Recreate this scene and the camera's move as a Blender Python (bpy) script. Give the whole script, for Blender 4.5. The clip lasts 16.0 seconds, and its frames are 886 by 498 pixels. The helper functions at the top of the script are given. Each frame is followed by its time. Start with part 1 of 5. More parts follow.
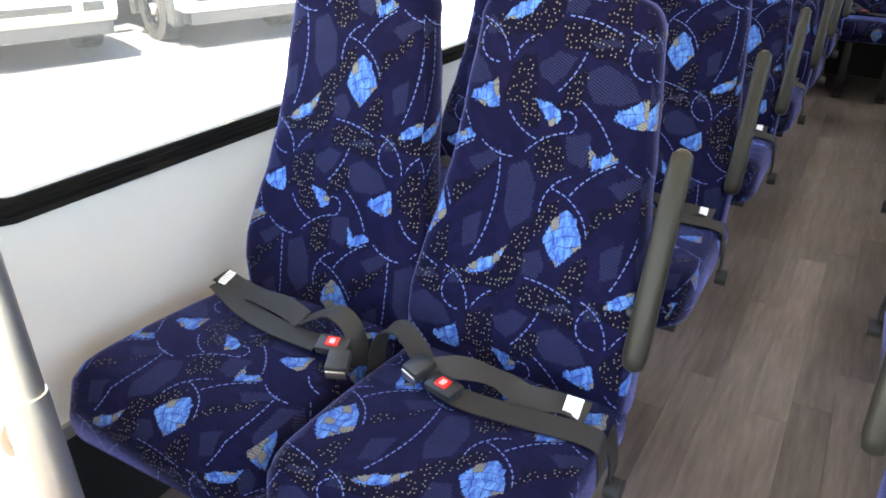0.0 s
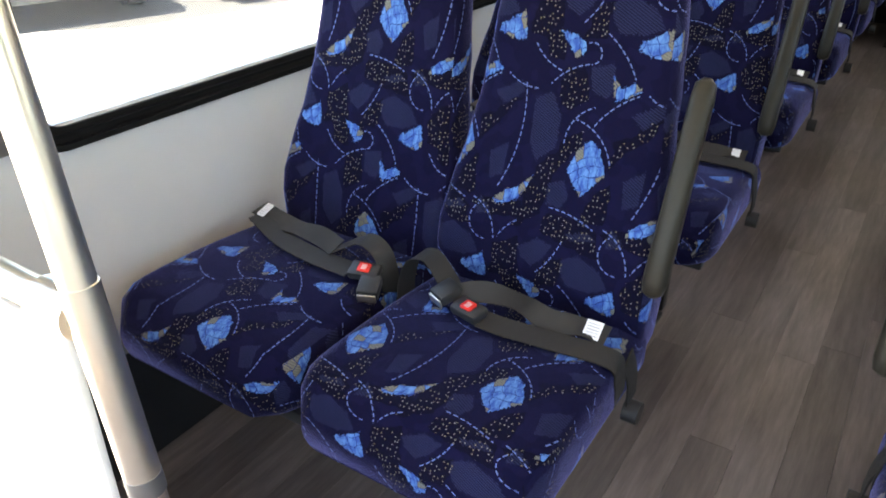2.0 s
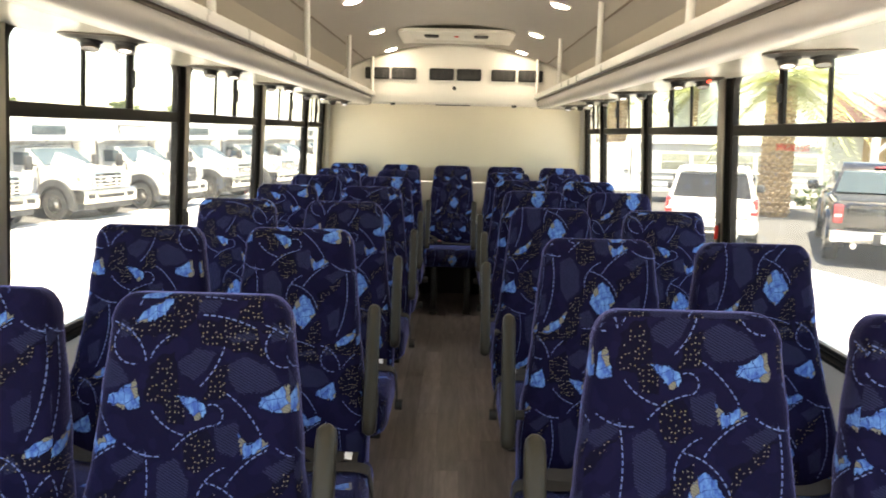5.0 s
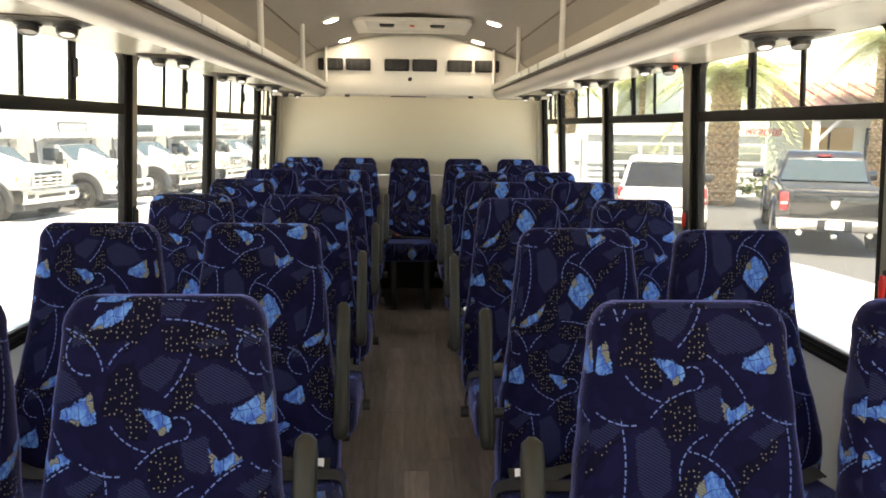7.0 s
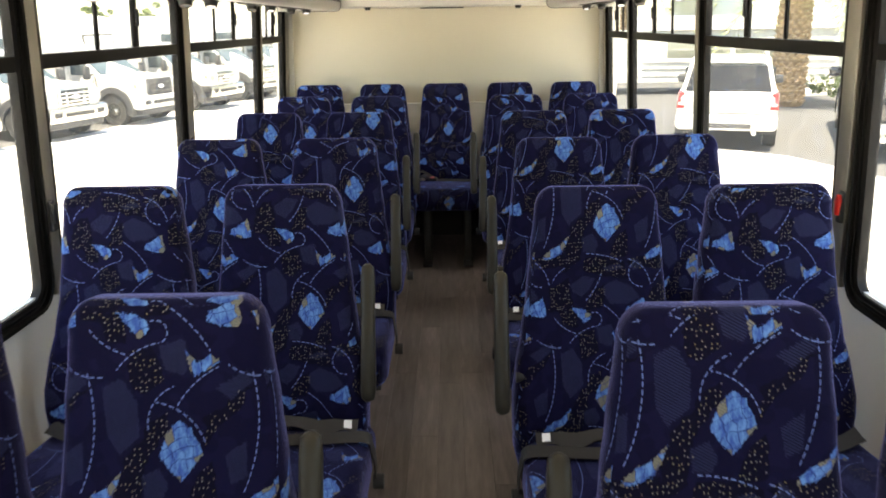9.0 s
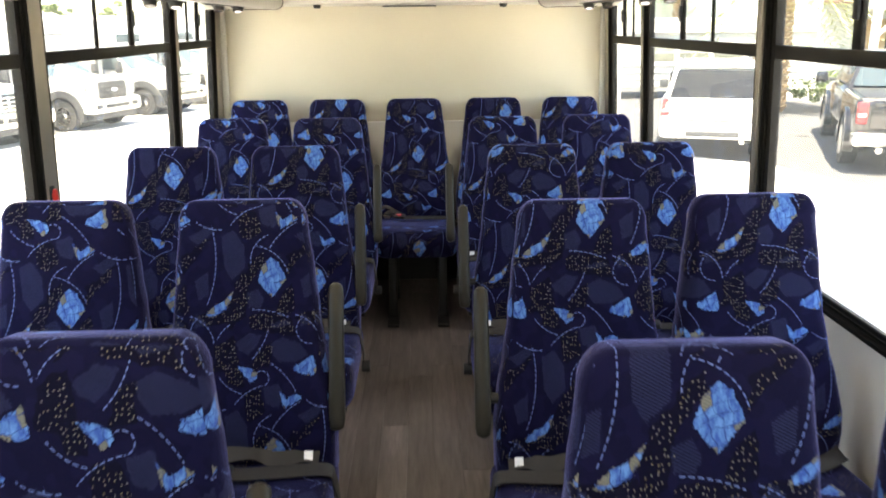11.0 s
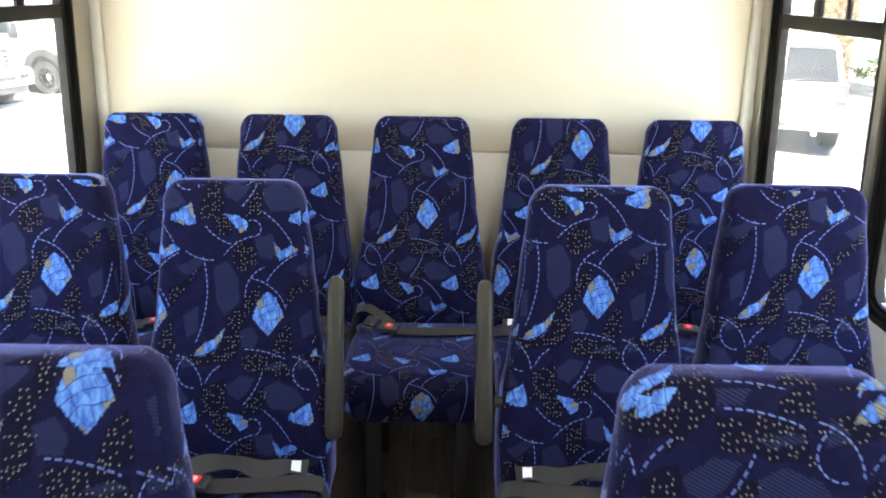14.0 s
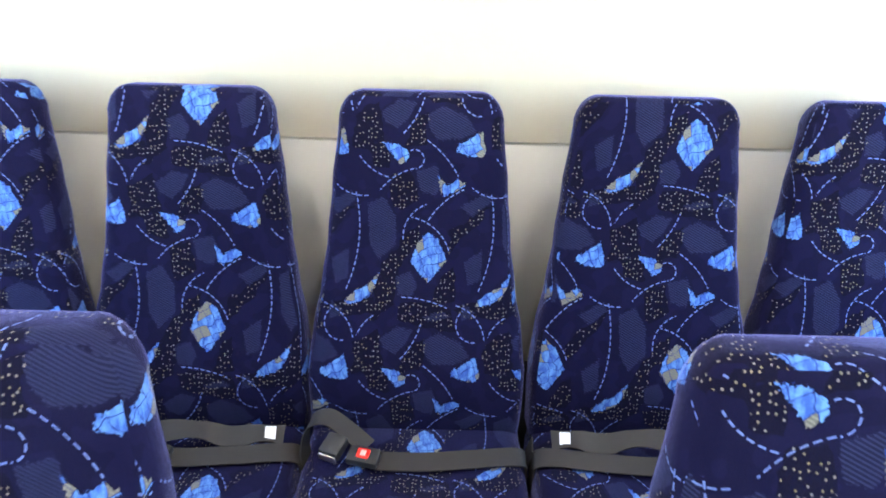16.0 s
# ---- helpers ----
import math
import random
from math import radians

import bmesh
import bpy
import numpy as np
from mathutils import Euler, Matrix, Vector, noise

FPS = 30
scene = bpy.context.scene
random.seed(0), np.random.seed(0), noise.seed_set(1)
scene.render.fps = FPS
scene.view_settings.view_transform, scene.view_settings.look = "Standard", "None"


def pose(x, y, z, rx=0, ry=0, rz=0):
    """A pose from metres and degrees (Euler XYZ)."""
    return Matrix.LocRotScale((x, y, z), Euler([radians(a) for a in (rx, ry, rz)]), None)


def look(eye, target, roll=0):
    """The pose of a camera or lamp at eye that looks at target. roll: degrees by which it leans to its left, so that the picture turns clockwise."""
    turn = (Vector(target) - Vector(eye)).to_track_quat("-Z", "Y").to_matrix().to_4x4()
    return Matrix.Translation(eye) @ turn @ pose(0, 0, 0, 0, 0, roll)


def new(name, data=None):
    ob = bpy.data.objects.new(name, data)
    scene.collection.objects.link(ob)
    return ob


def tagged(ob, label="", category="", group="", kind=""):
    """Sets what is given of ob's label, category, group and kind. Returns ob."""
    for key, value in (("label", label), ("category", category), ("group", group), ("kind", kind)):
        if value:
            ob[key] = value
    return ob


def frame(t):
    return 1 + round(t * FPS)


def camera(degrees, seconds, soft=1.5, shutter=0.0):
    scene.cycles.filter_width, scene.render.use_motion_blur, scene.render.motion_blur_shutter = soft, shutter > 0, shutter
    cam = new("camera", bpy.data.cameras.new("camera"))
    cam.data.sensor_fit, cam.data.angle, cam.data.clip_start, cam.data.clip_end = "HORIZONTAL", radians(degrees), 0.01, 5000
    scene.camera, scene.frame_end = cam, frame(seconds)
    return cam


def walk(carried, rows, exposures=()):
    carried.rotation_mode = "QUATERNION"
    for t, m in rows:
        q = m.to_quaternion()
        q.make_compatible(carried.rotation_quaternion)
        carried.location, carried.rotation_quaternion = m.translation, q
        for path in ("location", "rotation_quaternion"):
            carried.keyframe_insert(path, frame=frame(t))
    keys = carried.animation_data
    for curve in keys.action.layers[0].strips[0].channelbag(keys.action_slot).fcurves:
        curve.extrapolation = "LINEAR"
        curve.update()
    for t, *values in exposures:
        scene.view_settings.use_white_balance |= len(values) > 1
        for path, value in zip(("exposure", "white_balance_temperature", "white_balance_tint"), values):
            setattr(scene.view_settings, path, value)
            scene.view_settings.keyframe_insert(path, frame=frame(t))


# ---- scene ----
import functools

cam = camera(60.76, 16.0, soft=1.8, shutter=0.3)
PATH = [
    (0, (0.035, -0.2592, 1.2635), (-0.8386, 1.3085, 0.3808), 1.24),
    (0.5, (0.0649, -0.2896, 1.2523), (-0.8467, 1.2581, 0.3727), 1.16),
    (1, (0.0917, -0.305, 1.2258), (-0.8252, 1.1965, 0.2745), 0.66),
    (1.5, (0.0984, -0.304, 1.2181), (-0.849, 1.1485, 0.2217), -0.36),
    (2, (0.0905, -0.3053, 1.2371), (-0.8495, 1.1655, 0.2608), 0.22),
    (2.5, (0.0983, -0.313, 1.26), (-0.8474, 1.2125, 0.3777), 0.54),
    (3, (0.0984, -0.3155, 1.2647), (-0.8379, 1.2311, 0.4095), 0.10),
    (3.5, (0.0891, -0.3111, 1.2694), (-0.8392, 1.236, 0.4065), 0.35),
    (3.7, (0.0931, -0.2944, 1.2887), (-0.7947, 1.2796, 0.4317), -0.22),
    (3.9, (0.0919, -0.2907, 1.3057), (-0.6809, 1.3724, 0.5076), -0.16),
    (4, (0.0727, -0.2922, 1.3124), (-0.605, 1.437, 0.5703), 0.92),
    (4.2, (0.052, -0.2942, 1.3309), (-0.4383, 1.5406, 0.7038), 1.81),
    (4.5, (0.0361, -0.298, 1.3622), (-0.248, 1.628, 0.9042), 1.83),
    (4.7, (0.0269, -0.3002, 1.375), (-0.1367, 1.6601, 1.0141), 1.44),
    (5, (0.0188, -0.3124, 1.3835), (-0.0096, 1.6639, 1.0775), 1.38),
    (5.2, (0.0116, -0.3129, 1.3809), (0.0311, 1.6643, 1.0808), 1.75),
    (7.3, (-0.0349, -0.1665, 1.3646), (0.0637, 1.8036, 1.0344), 0.73),
    (7.5, (-0.0215, -0.079, 1.3719), (0.069, 1.8888, 1.0262), 0.88),
    (8, (0.0228, 0.1841, 1.4546), (0.0558, 2.1277, 0.9839), 0.13),
    (8.5, (0.0298, 0.4244, 1.4968), (0.0054, 2.3423, 0.9302), -0.90),
    (8.7, (0.0203, 0.5485, 1.4995), (-0.0051, 2.4652, 0.9288), -0.94),
    (10.8, (0.0406, 1.594, 1.5028), (0.0883, 3.5039, 0.9111), -0.36),
    (11, (0.036, 1.7, 1.5048), (0.0854, 3.6163, 0.9343), -0.56),
    (11.5, (0.0495, 2.0288, 1.4965), (0.0764, 3.9568, 0.9654), -0.75),
    (12, (0.0682, 2.3495, 1.5027), (0.0374, 4.2831, 0.9925), -0.75),
    (12.5, (0.0478, 2.6625, 1.5139), (0.0518, 4.5991, 1.0146), -0.21),
    (13, (0.0448, 2.9977, 1.4879), (0.0658, 4.9267, 0.9603), 0.20),
    (13.5, (0.0684, 3.2852, 1.4947), (0.0708, 5.198, 0.9106), 0.79),
    (14, (0.0564, 3.5648, 1.5082), (0.063, 5.452, 0.8461), 0.86),
    (14.5, (0.0459, 3.8652, 1.4843), (0.0582, 5.7331, 0.7694), 0.93),
    (15, (0.0643, 4.1238, 1.4847), (0.0431, 5.9793, 0.7386), 1.01),
    (15.5, (0.0501, 4.3862, 1.4734), (0.0096, 6.2204, 0.6773), 0.85),
    (16, (0.0215, 4.5939, 1.4582), (0.046, 6.3923, 0.5836), 1.70),
]
walk(cam, [(t, look(eye, target, roll)) for t, eye, target, roll in PATH], exposures=((0, 3.7, 7300, 10), (1.0, 3.38, 7400, 10), (2.0, 3.1, 7450, 10), (3.5, 2.95, 7500, 10), (4.5, 3.28, 7900, 10), (5, 2.82, 8400, 10), (7.5, 2.5, 8400, 10), (8.5, 2.63, 8250, 10), (11, 3.23, 7950, 10), (13, 3.22, 7750, 10), (14, 3.88, 7100, 10), (14.5, 4.25, 6950, 10), (15, 4.36, 6800, 10), (16, 4.4, 6600, 12)))

# ---- world, sun and exposure ----
SUN_EL, SUN_AZ = radians(70), radians(177)
world = bpy.data.worlds.new("sky")
scene.world = world
world.use_nodes = True
wn = world.node_tree.nodes
sky = wn.new("ShaderNodeTexSky")
sky.sky_type, sky.sun_disc = 'NISHITA', False
sky.sun_elevation, sky.sun_rotation = SUN_EL, SUN_AZ
world.node_tree.links.new(sky.outputs[0], wn["Background"].inputs[0])
wn["Background"].inputs[1].default_value = 0.13
sun = new("sun", bpy.data.lights.new("sun", 'SUN'))
sun.data.energy, sun.data.angle, sun.data.color = 4.5, radians(0.5), (1.0, 0.95, 0.86)
sun_way = Vector((math.sin(SUN_AZ) * math.cos(SUN_EL), math.cos(SUN_AZ) * math.cos(SUN_EL), math.sin(SUN_EL)))
sun.matrix_world = look(sun_way * 40, (0, 0, 0))


# ---- materials ----
class Nodes:
    """Short way to wire shader nodes: values and sockets are taken alike."""

    def __init__(self, name):
        self.m = bpy.data.materials.new(name)
        self.m.use_nodes = True
        self.t = self.m.node_tree
        self.bsdf = self.t.nodes["Principled BSDF"]

    def put(self, socket, v):
        if isinstance(v, bpy.types.NodeSocket):
            self.t.links.new(v, socket)
        else:
            if socket.type == 'RGBA' and len(v) == 3:
                v = (*v, 1)
            socket.default_value = v

    def set(self, **kw):
        for k, v in kw.items():
            self.put(self.bsdf.inputs[k.replace("_", " ")], v)
        return self

    def node(self, kind, operation="", data_type="", noise_dimensions="", voronoi_dimensions=""):
        n = self.t.nodes.new("ShaderNode" + kind)
        if operation:
            n.operation = operation
        if data_type:
            n.data_type = data_type
        if noise_dimensions:
            n.noise_dimensions = noise_dimensions
        if voronoi_dimensions:
            n.voronoi_dimensions = voronoi_dimensions
        return n

    def math(self, op, a, b=0.0, c=0.0):
        n = self.node("Math", operation=op)
        for i, v in enumerate((a, b, c)):
            self.put(n.inputs[i], v)
        return n.outputs[0]

    def vec(self, op, a, b=(0, 0, 0), c=(0, 0, 0), out=0):
        n = self.node("VectorMath", operation=op)
        for i, v in enumerate((a, b, c)):
            if i < len(n.inputs):
                self.put(n.inputs[i], v)
        return n.outputs[out]

    def coord(self, which="Object"):
        return self.node("TexCoord").outputs[which]

    def noise(self, p, scale, detail=3.0, rough=0.55):
        n = self.node("TexNoise")
        self.put(n.inputs["Vector"], p)
        n.inputs["Scale"].default_value, n.inputs["Detail"].default_value, n.inputs["Roughness"].default_value = scale, detail, rough
        return n.outputs["Fac"]

    def mix(self, f, a, b):
        n = self.node("Mix", data_type='RGBA')
        self.put(n.inputs[0], f), self.put(n.inputs[6], a), self.put(n.inputs[7], b)
        return n.outputs[2]

    def ramp(self, f, *stops):
        n = self.node("ValToRGB")
        self.put(n.inputs[0], f)
        el = n.color_ramp.elements
        while len(el) < len(stops):
            el.new(0.5)
        for e, (p, c) in zip(el, stops):
            e.position, e.color = p, (*c, 1) if len(c) == 3 else c
        return n.outputs[0]

    def bump(self, h, strength=0.2, distance=0.002):
        n = self.node("Bump")
        n.inputs["Strength"].default_value, n.inputs["Distance"].default_value = strength, distance
        self.put(n.inputs["Height"], h)
        self.put(self.bsdf.inputs["Normal"], n.outputs[0])
        return self

    def random(self):
        return self.node("ObjectInfo").outputs["Random"]


def plain(name, colour, rough=0.5, metal=0.0, vary=0.12, scale=6.0, grain=220.0, bump=0.05, coat=0.0):
    """Painted, moulded or metal surface with slow staining and fine grain."""
    n = Nodes(name)
    p = n.coord()
    slow, fine = n.noise(p, scale, 4), n.noise(p, grain, 2)
    dark = tuple(c * (1 - vary) for c in colour)
    lite = tuple(min(1, c * (1 + vary * 0.6)) for c in colour)
    col = n.mix(slow, dark, lite)
    n.set(Base_Color=n.mix(n.math('MULTIPLY', fine, 0.25), col, dark), Metallic=metal, Coat_Weight=coat)
    n.set(Roughness=n.math('ADD', n.math('MULTIPLY', slow, 0.18), max(0.02, rough - 0.09)))
    if bump:
        n.bump(fine, bump)
    return n.m


TILE_W, TILE_H = 0.254, 0.43


def fabric():
    """Navy moquette: a woven repeat of blue shards, stitched arcs, gold flecks and paler patches (repeat drawn in millimetres round a diamond)."""
    n = Nodes("moquette")
    info = n.node("ObjectInfo")
    uv = n.vec('SUBTRACT', n.coord("UV"), info.outputs["Color"])
    warp = n.node("TexNoise", noise_dimensions='2D')
    n.put(warp.inputs["Vector"], uv)
    warp.inputs["Scale"].default_value, warp.inputs["Detail"].default_value = 230, 2
    rag = n.vec('MULTIPLY_ADD', n.vec('SUBTRACT', warp.outputs["Color"], (0.5, 0.5, 0.5)), (0.007, 0.012, 0), uv)

    def local(p, c):
        return n.vec('WRAP', n.vec('SUBTRACT', p, (c[0], c[1], 0)), (TILE_W / 2, TILE_H / 2, 1), (-TILE_W / 2, -TILE_H / 2, -1))

    def lowest(vals):
        return functools.reduce(lambda p, q: n.math('MINIMUM', p, q), vals)

    def highest(vals):
        return functools.reduce(lambda p, q: n.math('MAXIMUM', p, q), vals)

    def patch(p, *corners):
        """Depth inside a convex patch (metres)."""
        pts = [(x / 1000, y / 1000) for x, y in corners]
        mid = (sum(q[0] for q in pts) / len(pts), sum(q[1] for q in pts) / len(pts))
        q = local(p, mid)
        sides = []
        for (ax, ay), (bx, by) in zip(pts, pts[1:] + pts[:1]):
            nx, ny = by - ay, ax - bx
            size = math.hypot(nx, ny)
            nx, ny = nx / size, ny / size
            d = (ax - mid[0]) * nx + (ay - mid[1]) * ny
            if d < 0:
                nx, ny, d = -nx, -ny, -d
            sides.append(n.math('SUBTRACT', d, n.vec('DOT_PRODUCT', q, (nx, ny, 0), out=1)))
        return lowest(sides)

    def arc(*points):
        """Stitched line through three points of the repeat."""
        (ax, ay), (bx, by), (cx, cy) = ((x / 1000, y / 1000) for x, y in points)
        d = 2 * (ax * (by - cy) + bx * (cy - ay) + cx * (ay - by))
        ox = ((ax ** 2 + ay ** 2) * (by - cy) + (bx ** 2 + by ** 2) * (cy - ay) + (cx ** 2 + cy ** 2) * (ay - by)) / d
        oy = ((ax ** 2 + ay ** 2) * (cx - bx) + (bx ** 2 + by ** 2) * (ax - cx) + (cx ** 2 + cy ** 2) * (bx - ax)) / d
        r = math.hypot(ax - ox, ay - oy)
        span = sum(abs(math.remainder(math.atan2(q[1] - oy, q[0] - ox) - math.atan2(p[1] - oy, p[0] - ox), math.tau)) for p, q in (((ax, ay), (bx, by)), ((bx, by), (cx, cy))))
        q = n.vec('ADD', local(uv, (bx, by)), (bx - ox, by - oy, 0))
        way = math.atan2(by - oy, bx - ox)
        turned = n.vec('DOT_PRODUCT', q, (math.cos(way), math.sin(way), 0), out=1)
        across = n.vec('DOT_PRODUCT', q, (-math.sin(way), math.cos(way), 0), out=1)
        ang = n.math('ARCTAN2', across, turned)
        near = n.math('LESS_THAN', n.math('ABSOLUTE', n.math('SUBTRACT', n.vec('LENGTH', q, out=1), r)), 0.0011)
        inside = n.math('LESS_THAN', n.math('ABSOLUTE', ang), span / 2)
        dash = n.math('LESS_THAN', n.math('FRACT', n.math('MULTIPLY', ang, r / 0.0122)), 0.66)
        return n.math('MULTIPLY', near, n.math('MULTIPLY', inside, dash))

    shard = highest([
        patch(rag, (-2, 48), (17, 34), (34, -5), (20, -23), (1, -49), (-20, -28), (-33, -8), (-25, 18), (-16, 33)),
        patch(rag, (51, 215), (90, 230), (100, 215), (102, 200), (95, 193), (73, 195), (48, 204)),
        patch(rag, (66, 222), (105, 247), (98, 222), (101, 209)),
        patch(rag, (-137, -66), (-113, -57), (-115, -78), (-141, -91), (-161, -93), (-153, -79)),
        patch(rag, (-121, -61), (-95, -33), (-102, -57), (-115, -78)),
        patch(rag, (-79, 213), (-60, 213), (-40, 198), (-42, 188), (-56, 177)),
        patch(rag, (-87, 216), (-62, 213), (-65, 189), (-79, 206)),
        patch(rag, (24, 133), (53, 151), (67, 139), (48, 129), (26, 116)),
        patch(rag, (15, 155), (27, 143), (32, 129), (22, 125))])
    in_shard = n.math('GREATER_THAN', shard, -0.0006)
    stitch = highest([
        arc((58, -116), (58, -141), (109, -156)),
        arc((63, -95), (92, -115), (111, -168)),
        arc((117, -154), (131, -130), (148, -115)),
        arc((-50, -78), (-6, -83), (38, -98)),
        arc((-13, 300), (-29, 263), (-54, 231)),
        arc((-2, 219), (27, 193), (55, 151)),
        arc((-34, 204), (-13, 192), (-31, 169)),
        arc((-31, 169), (-64, 155), (-95, 125)),
        arc((-129, 188), (-107, 166), (-72, 151)),
        arc((82, 133), (107, 120), (143, 117)),
        arc((118, 110), (121, 30), (89, -80)),
        arc((-49, 32), (-39, 75), (-8, 101)),
        arc((-1, 73), (26, 106), (66, 133)),
        arc((-23, 74), (12, 54), (42, -2))])
    sway = n.node("TexNoise", noise_dimensions='2D')
    n.put(sway.inputs["Vector"], uv)
    sway.inputs["Scale"].default_value, sway.inputs["Detail"].default_value = 34, 1
    soft = n.vec('MULTIPLY_ADD', n.vec('SUBTRACT', sway.outputs["Color"], (0.5, 0.5, 0.5)), (0.020, 0.020, 0), uv)
    flecked = highest([
        patch(soft, (-139, 252), (-119, 273), (-105, 252), (-112, 207), (-139, 209)),
        patch(soft, (-35, 256), (-7, 267), (-14, 220), (-45, 211)),
        patch(soft, (-113, 205), (-81, 213), (-79, 173), (-107, 182)),
        patch(soft, (-70, 148), (-37, 157), (-22, 111), (-55, 90), (-70, 113)),
        patch(soft, (44, 51), (103, 93), (81, 59), (41, 16)),
        patch(soft, (-92, -29), (-38, 44), (-26, 39), (-63, -29)),
        patch(soft, (-92, -40), (-60, -18), (-66, -91), (-108, -120)),
        patch(soft, (-53, -90), (-6, -88), (3, -133), (-53, -119)),
        patch(soft, (-6, -88), (39, -101), (52, -141), (3, -133)),
        patch(soft, (24, -46), (44, -26), (47, -81), (12, -85)),
        patch(soft, (116, -168), (156, -145), (165, -214), (131, -208)),
        patch(soft, (58, -100), (77, -91), (145, -79), (143, -107), (91, -115)),
        patch(soft, (-41, 42), (-23, 56), (-25, 26), (-38, 13))])
    cells = n.node("TexVoronoi", voronoi_dimensions='2D')
    n.put(cells.inputs["Vector"], n.vec('MULTIPLY', uv, (1.1, 0.92, 1.0)))
    cells.inputs["Scale"].default_value = 122
    cells.inputs["Randomness"].default_value = 0.7
    dot = n.math('LESS_THAN', cells.outputs["Distance"], 0.158)
    pick = n.node("SeparateColor")
    n.put(pick.inputs[0], cells.outputs["Color"])
    fleck = n.math('MULTIPLY', n.math('MULTIPLY', n.math('GREATER_THAN', flecked, -0.003), dot), n.math('GREATER_THAN', pick.outputs[0], 0.30))
    pale = highest([
        patch(rag, (-92, 272), (-56, 297), (-27, 290), (-43, 260), (-62, 243), (-83, 254)),
        patch(rag, (-8, 270), (22, 285), (64, 269), (84, 239), (54, 226), (11, 224), (-4, 246)),
        patch(rag, (-27, 165), (12, 176), (22, 144), (11, 119), (-18, 127)),
        patch(rag, (-117, 101), (-86, 116), (-64, 78), (-62, 25), (-95, -6), (-113, 24)),
        patch(rag, (58, 99), (107, 127), (115, 108), (80, 80)),
        patch(rag, (-63, -39), (-34, -28), (-21, -55), (-31, -75), (-58, -73)),
        patch(rag, (68, -8), (102, 16), (101, -42), (76, -53)),
        patch(rag, (-9, 315), (27, 327), (45, 316), (3, 306)),
        patch(rag, (-186, -87), (-163, -104), (-167, -114), (-190, -122))])
    in_pale = n.math('GREATER_THAN', pale, 0.0)
    sp = n.node("SeparateXYZ")
    n.put(sp.inputs[0], uv)
    hatch = n.math('LESS_THAN', n.math('FRACT', n.math('MULTIPLY', n.math('ADD', n.math('MULTIPLY', sp.outputs[0], 0.48), n.math('MULTIPLY', sp.outputs[1], 0.88)), 1 / 0.0042)), 0.42)
    # colours
    weave = n.noise(uv, 900, 1)
    slow = n.noise(uv, 5, 3)
    blotch = n.noise(uv, 22, 1)
    base = n.mix(n.math('MULTIPLY_ADD', n.math('GREATER_THAN', blotch, 0.52), 0.6, n.math('MULTIPLY', slow, 0.4)), (0.0044, 0.0038, 0.0215), (0.0066, 0.0058, 0.031))
    col = n.mix(n.math('GREATER_THAN', flecked, -0.004), base, (0.0036, 0.0030, 0.0135))
    col = n.mix(n.math('MULTIPLY', in_pale, n.math('MULTIPLY_ADD', hatch, 0.55, 0.18)), col, (0.031, 0.038, 0.090))
    col = n.mix(fleck, col, n.mix(pick.outputs[1], (0.21, 0.175, 0.09), (0.25, 0.24, 0.21)))
    col = n.mix(stitch, col, (0.145, 0.21, 0.45))
    # shards: sky blue ground, thin dark leading, a few tan-grey cells
    turned = n.vec('MULTIPLY_ADD', uv, (62, 62, 0), n.vec('MULTIPLY', n.vec('SUBTRACT', sway.outputs["Color"], (0.5, 0.5, 0.5)), (1.3, 1.3, 0)))
    gx = n.vec('DOT_PRODUCT', turned, (0.94, 0.34, 0), out=1)
    gy = n.vec('DOT_PRODUCT', turned, (-0.42, 0.90, 0), out=1)
    lead = n.math('MAXIMUM', n.math('LESS_THAN', n.math('FRACT', gx), 0.07), n.math('LESS_THAN', n.math('FRACT', gy), 0.07))
    cell = n.node("CombineXYZ")
    n.put(cell.inputs[0], n.math('FLOOR', gx)), n.put(cell.inputs[1], n.math('FLOOR', gy))
    chance = n.node("TexWhiteNoise")
    n.put(chance.inputs["Vector"], cell.outputs[0])
    sky_blue = n.mix(n.ramp(n.noise(n.vec('MULTIPLY', uv, (1.0, 0.45, 1.0)), 95, 3, 0.65), (0.40, (0, 0, 0)), (0.60, (1, 1, 1))), (0.040, 0.112, 0.40), (0.125, 0.29, 0.66))
    glass = n.mix(n.math('GREATER_THAN', chance.outputs["Value"], 0.77), sky_blue, n.mix(hatch, (0.16, 0.15, 0.12), (0.24, 0.23, 0.19)))
    glass = n.mix(n.math('MULTIPLY', lead, 0.9), glass, (0.012, 0.03, 0.16))
    col = n.mix(in_shard, col, glass)
    n.set(Base_Color=n.mix(n.math('MULTIPLY', weave, 0.35), col, (0.006, 0.006, 0.02)), Roughness=0.92, Sheen_Weight=0.64, Sheen_Roughness=0.3, Specular_IOR_Level=0.08)
    n.put(n.bsdf.inputs["Sheen Tint"], (0.34, 0.36, 0.88))
    n.bump(weave, 0.35, 0.0015)
    return n.m


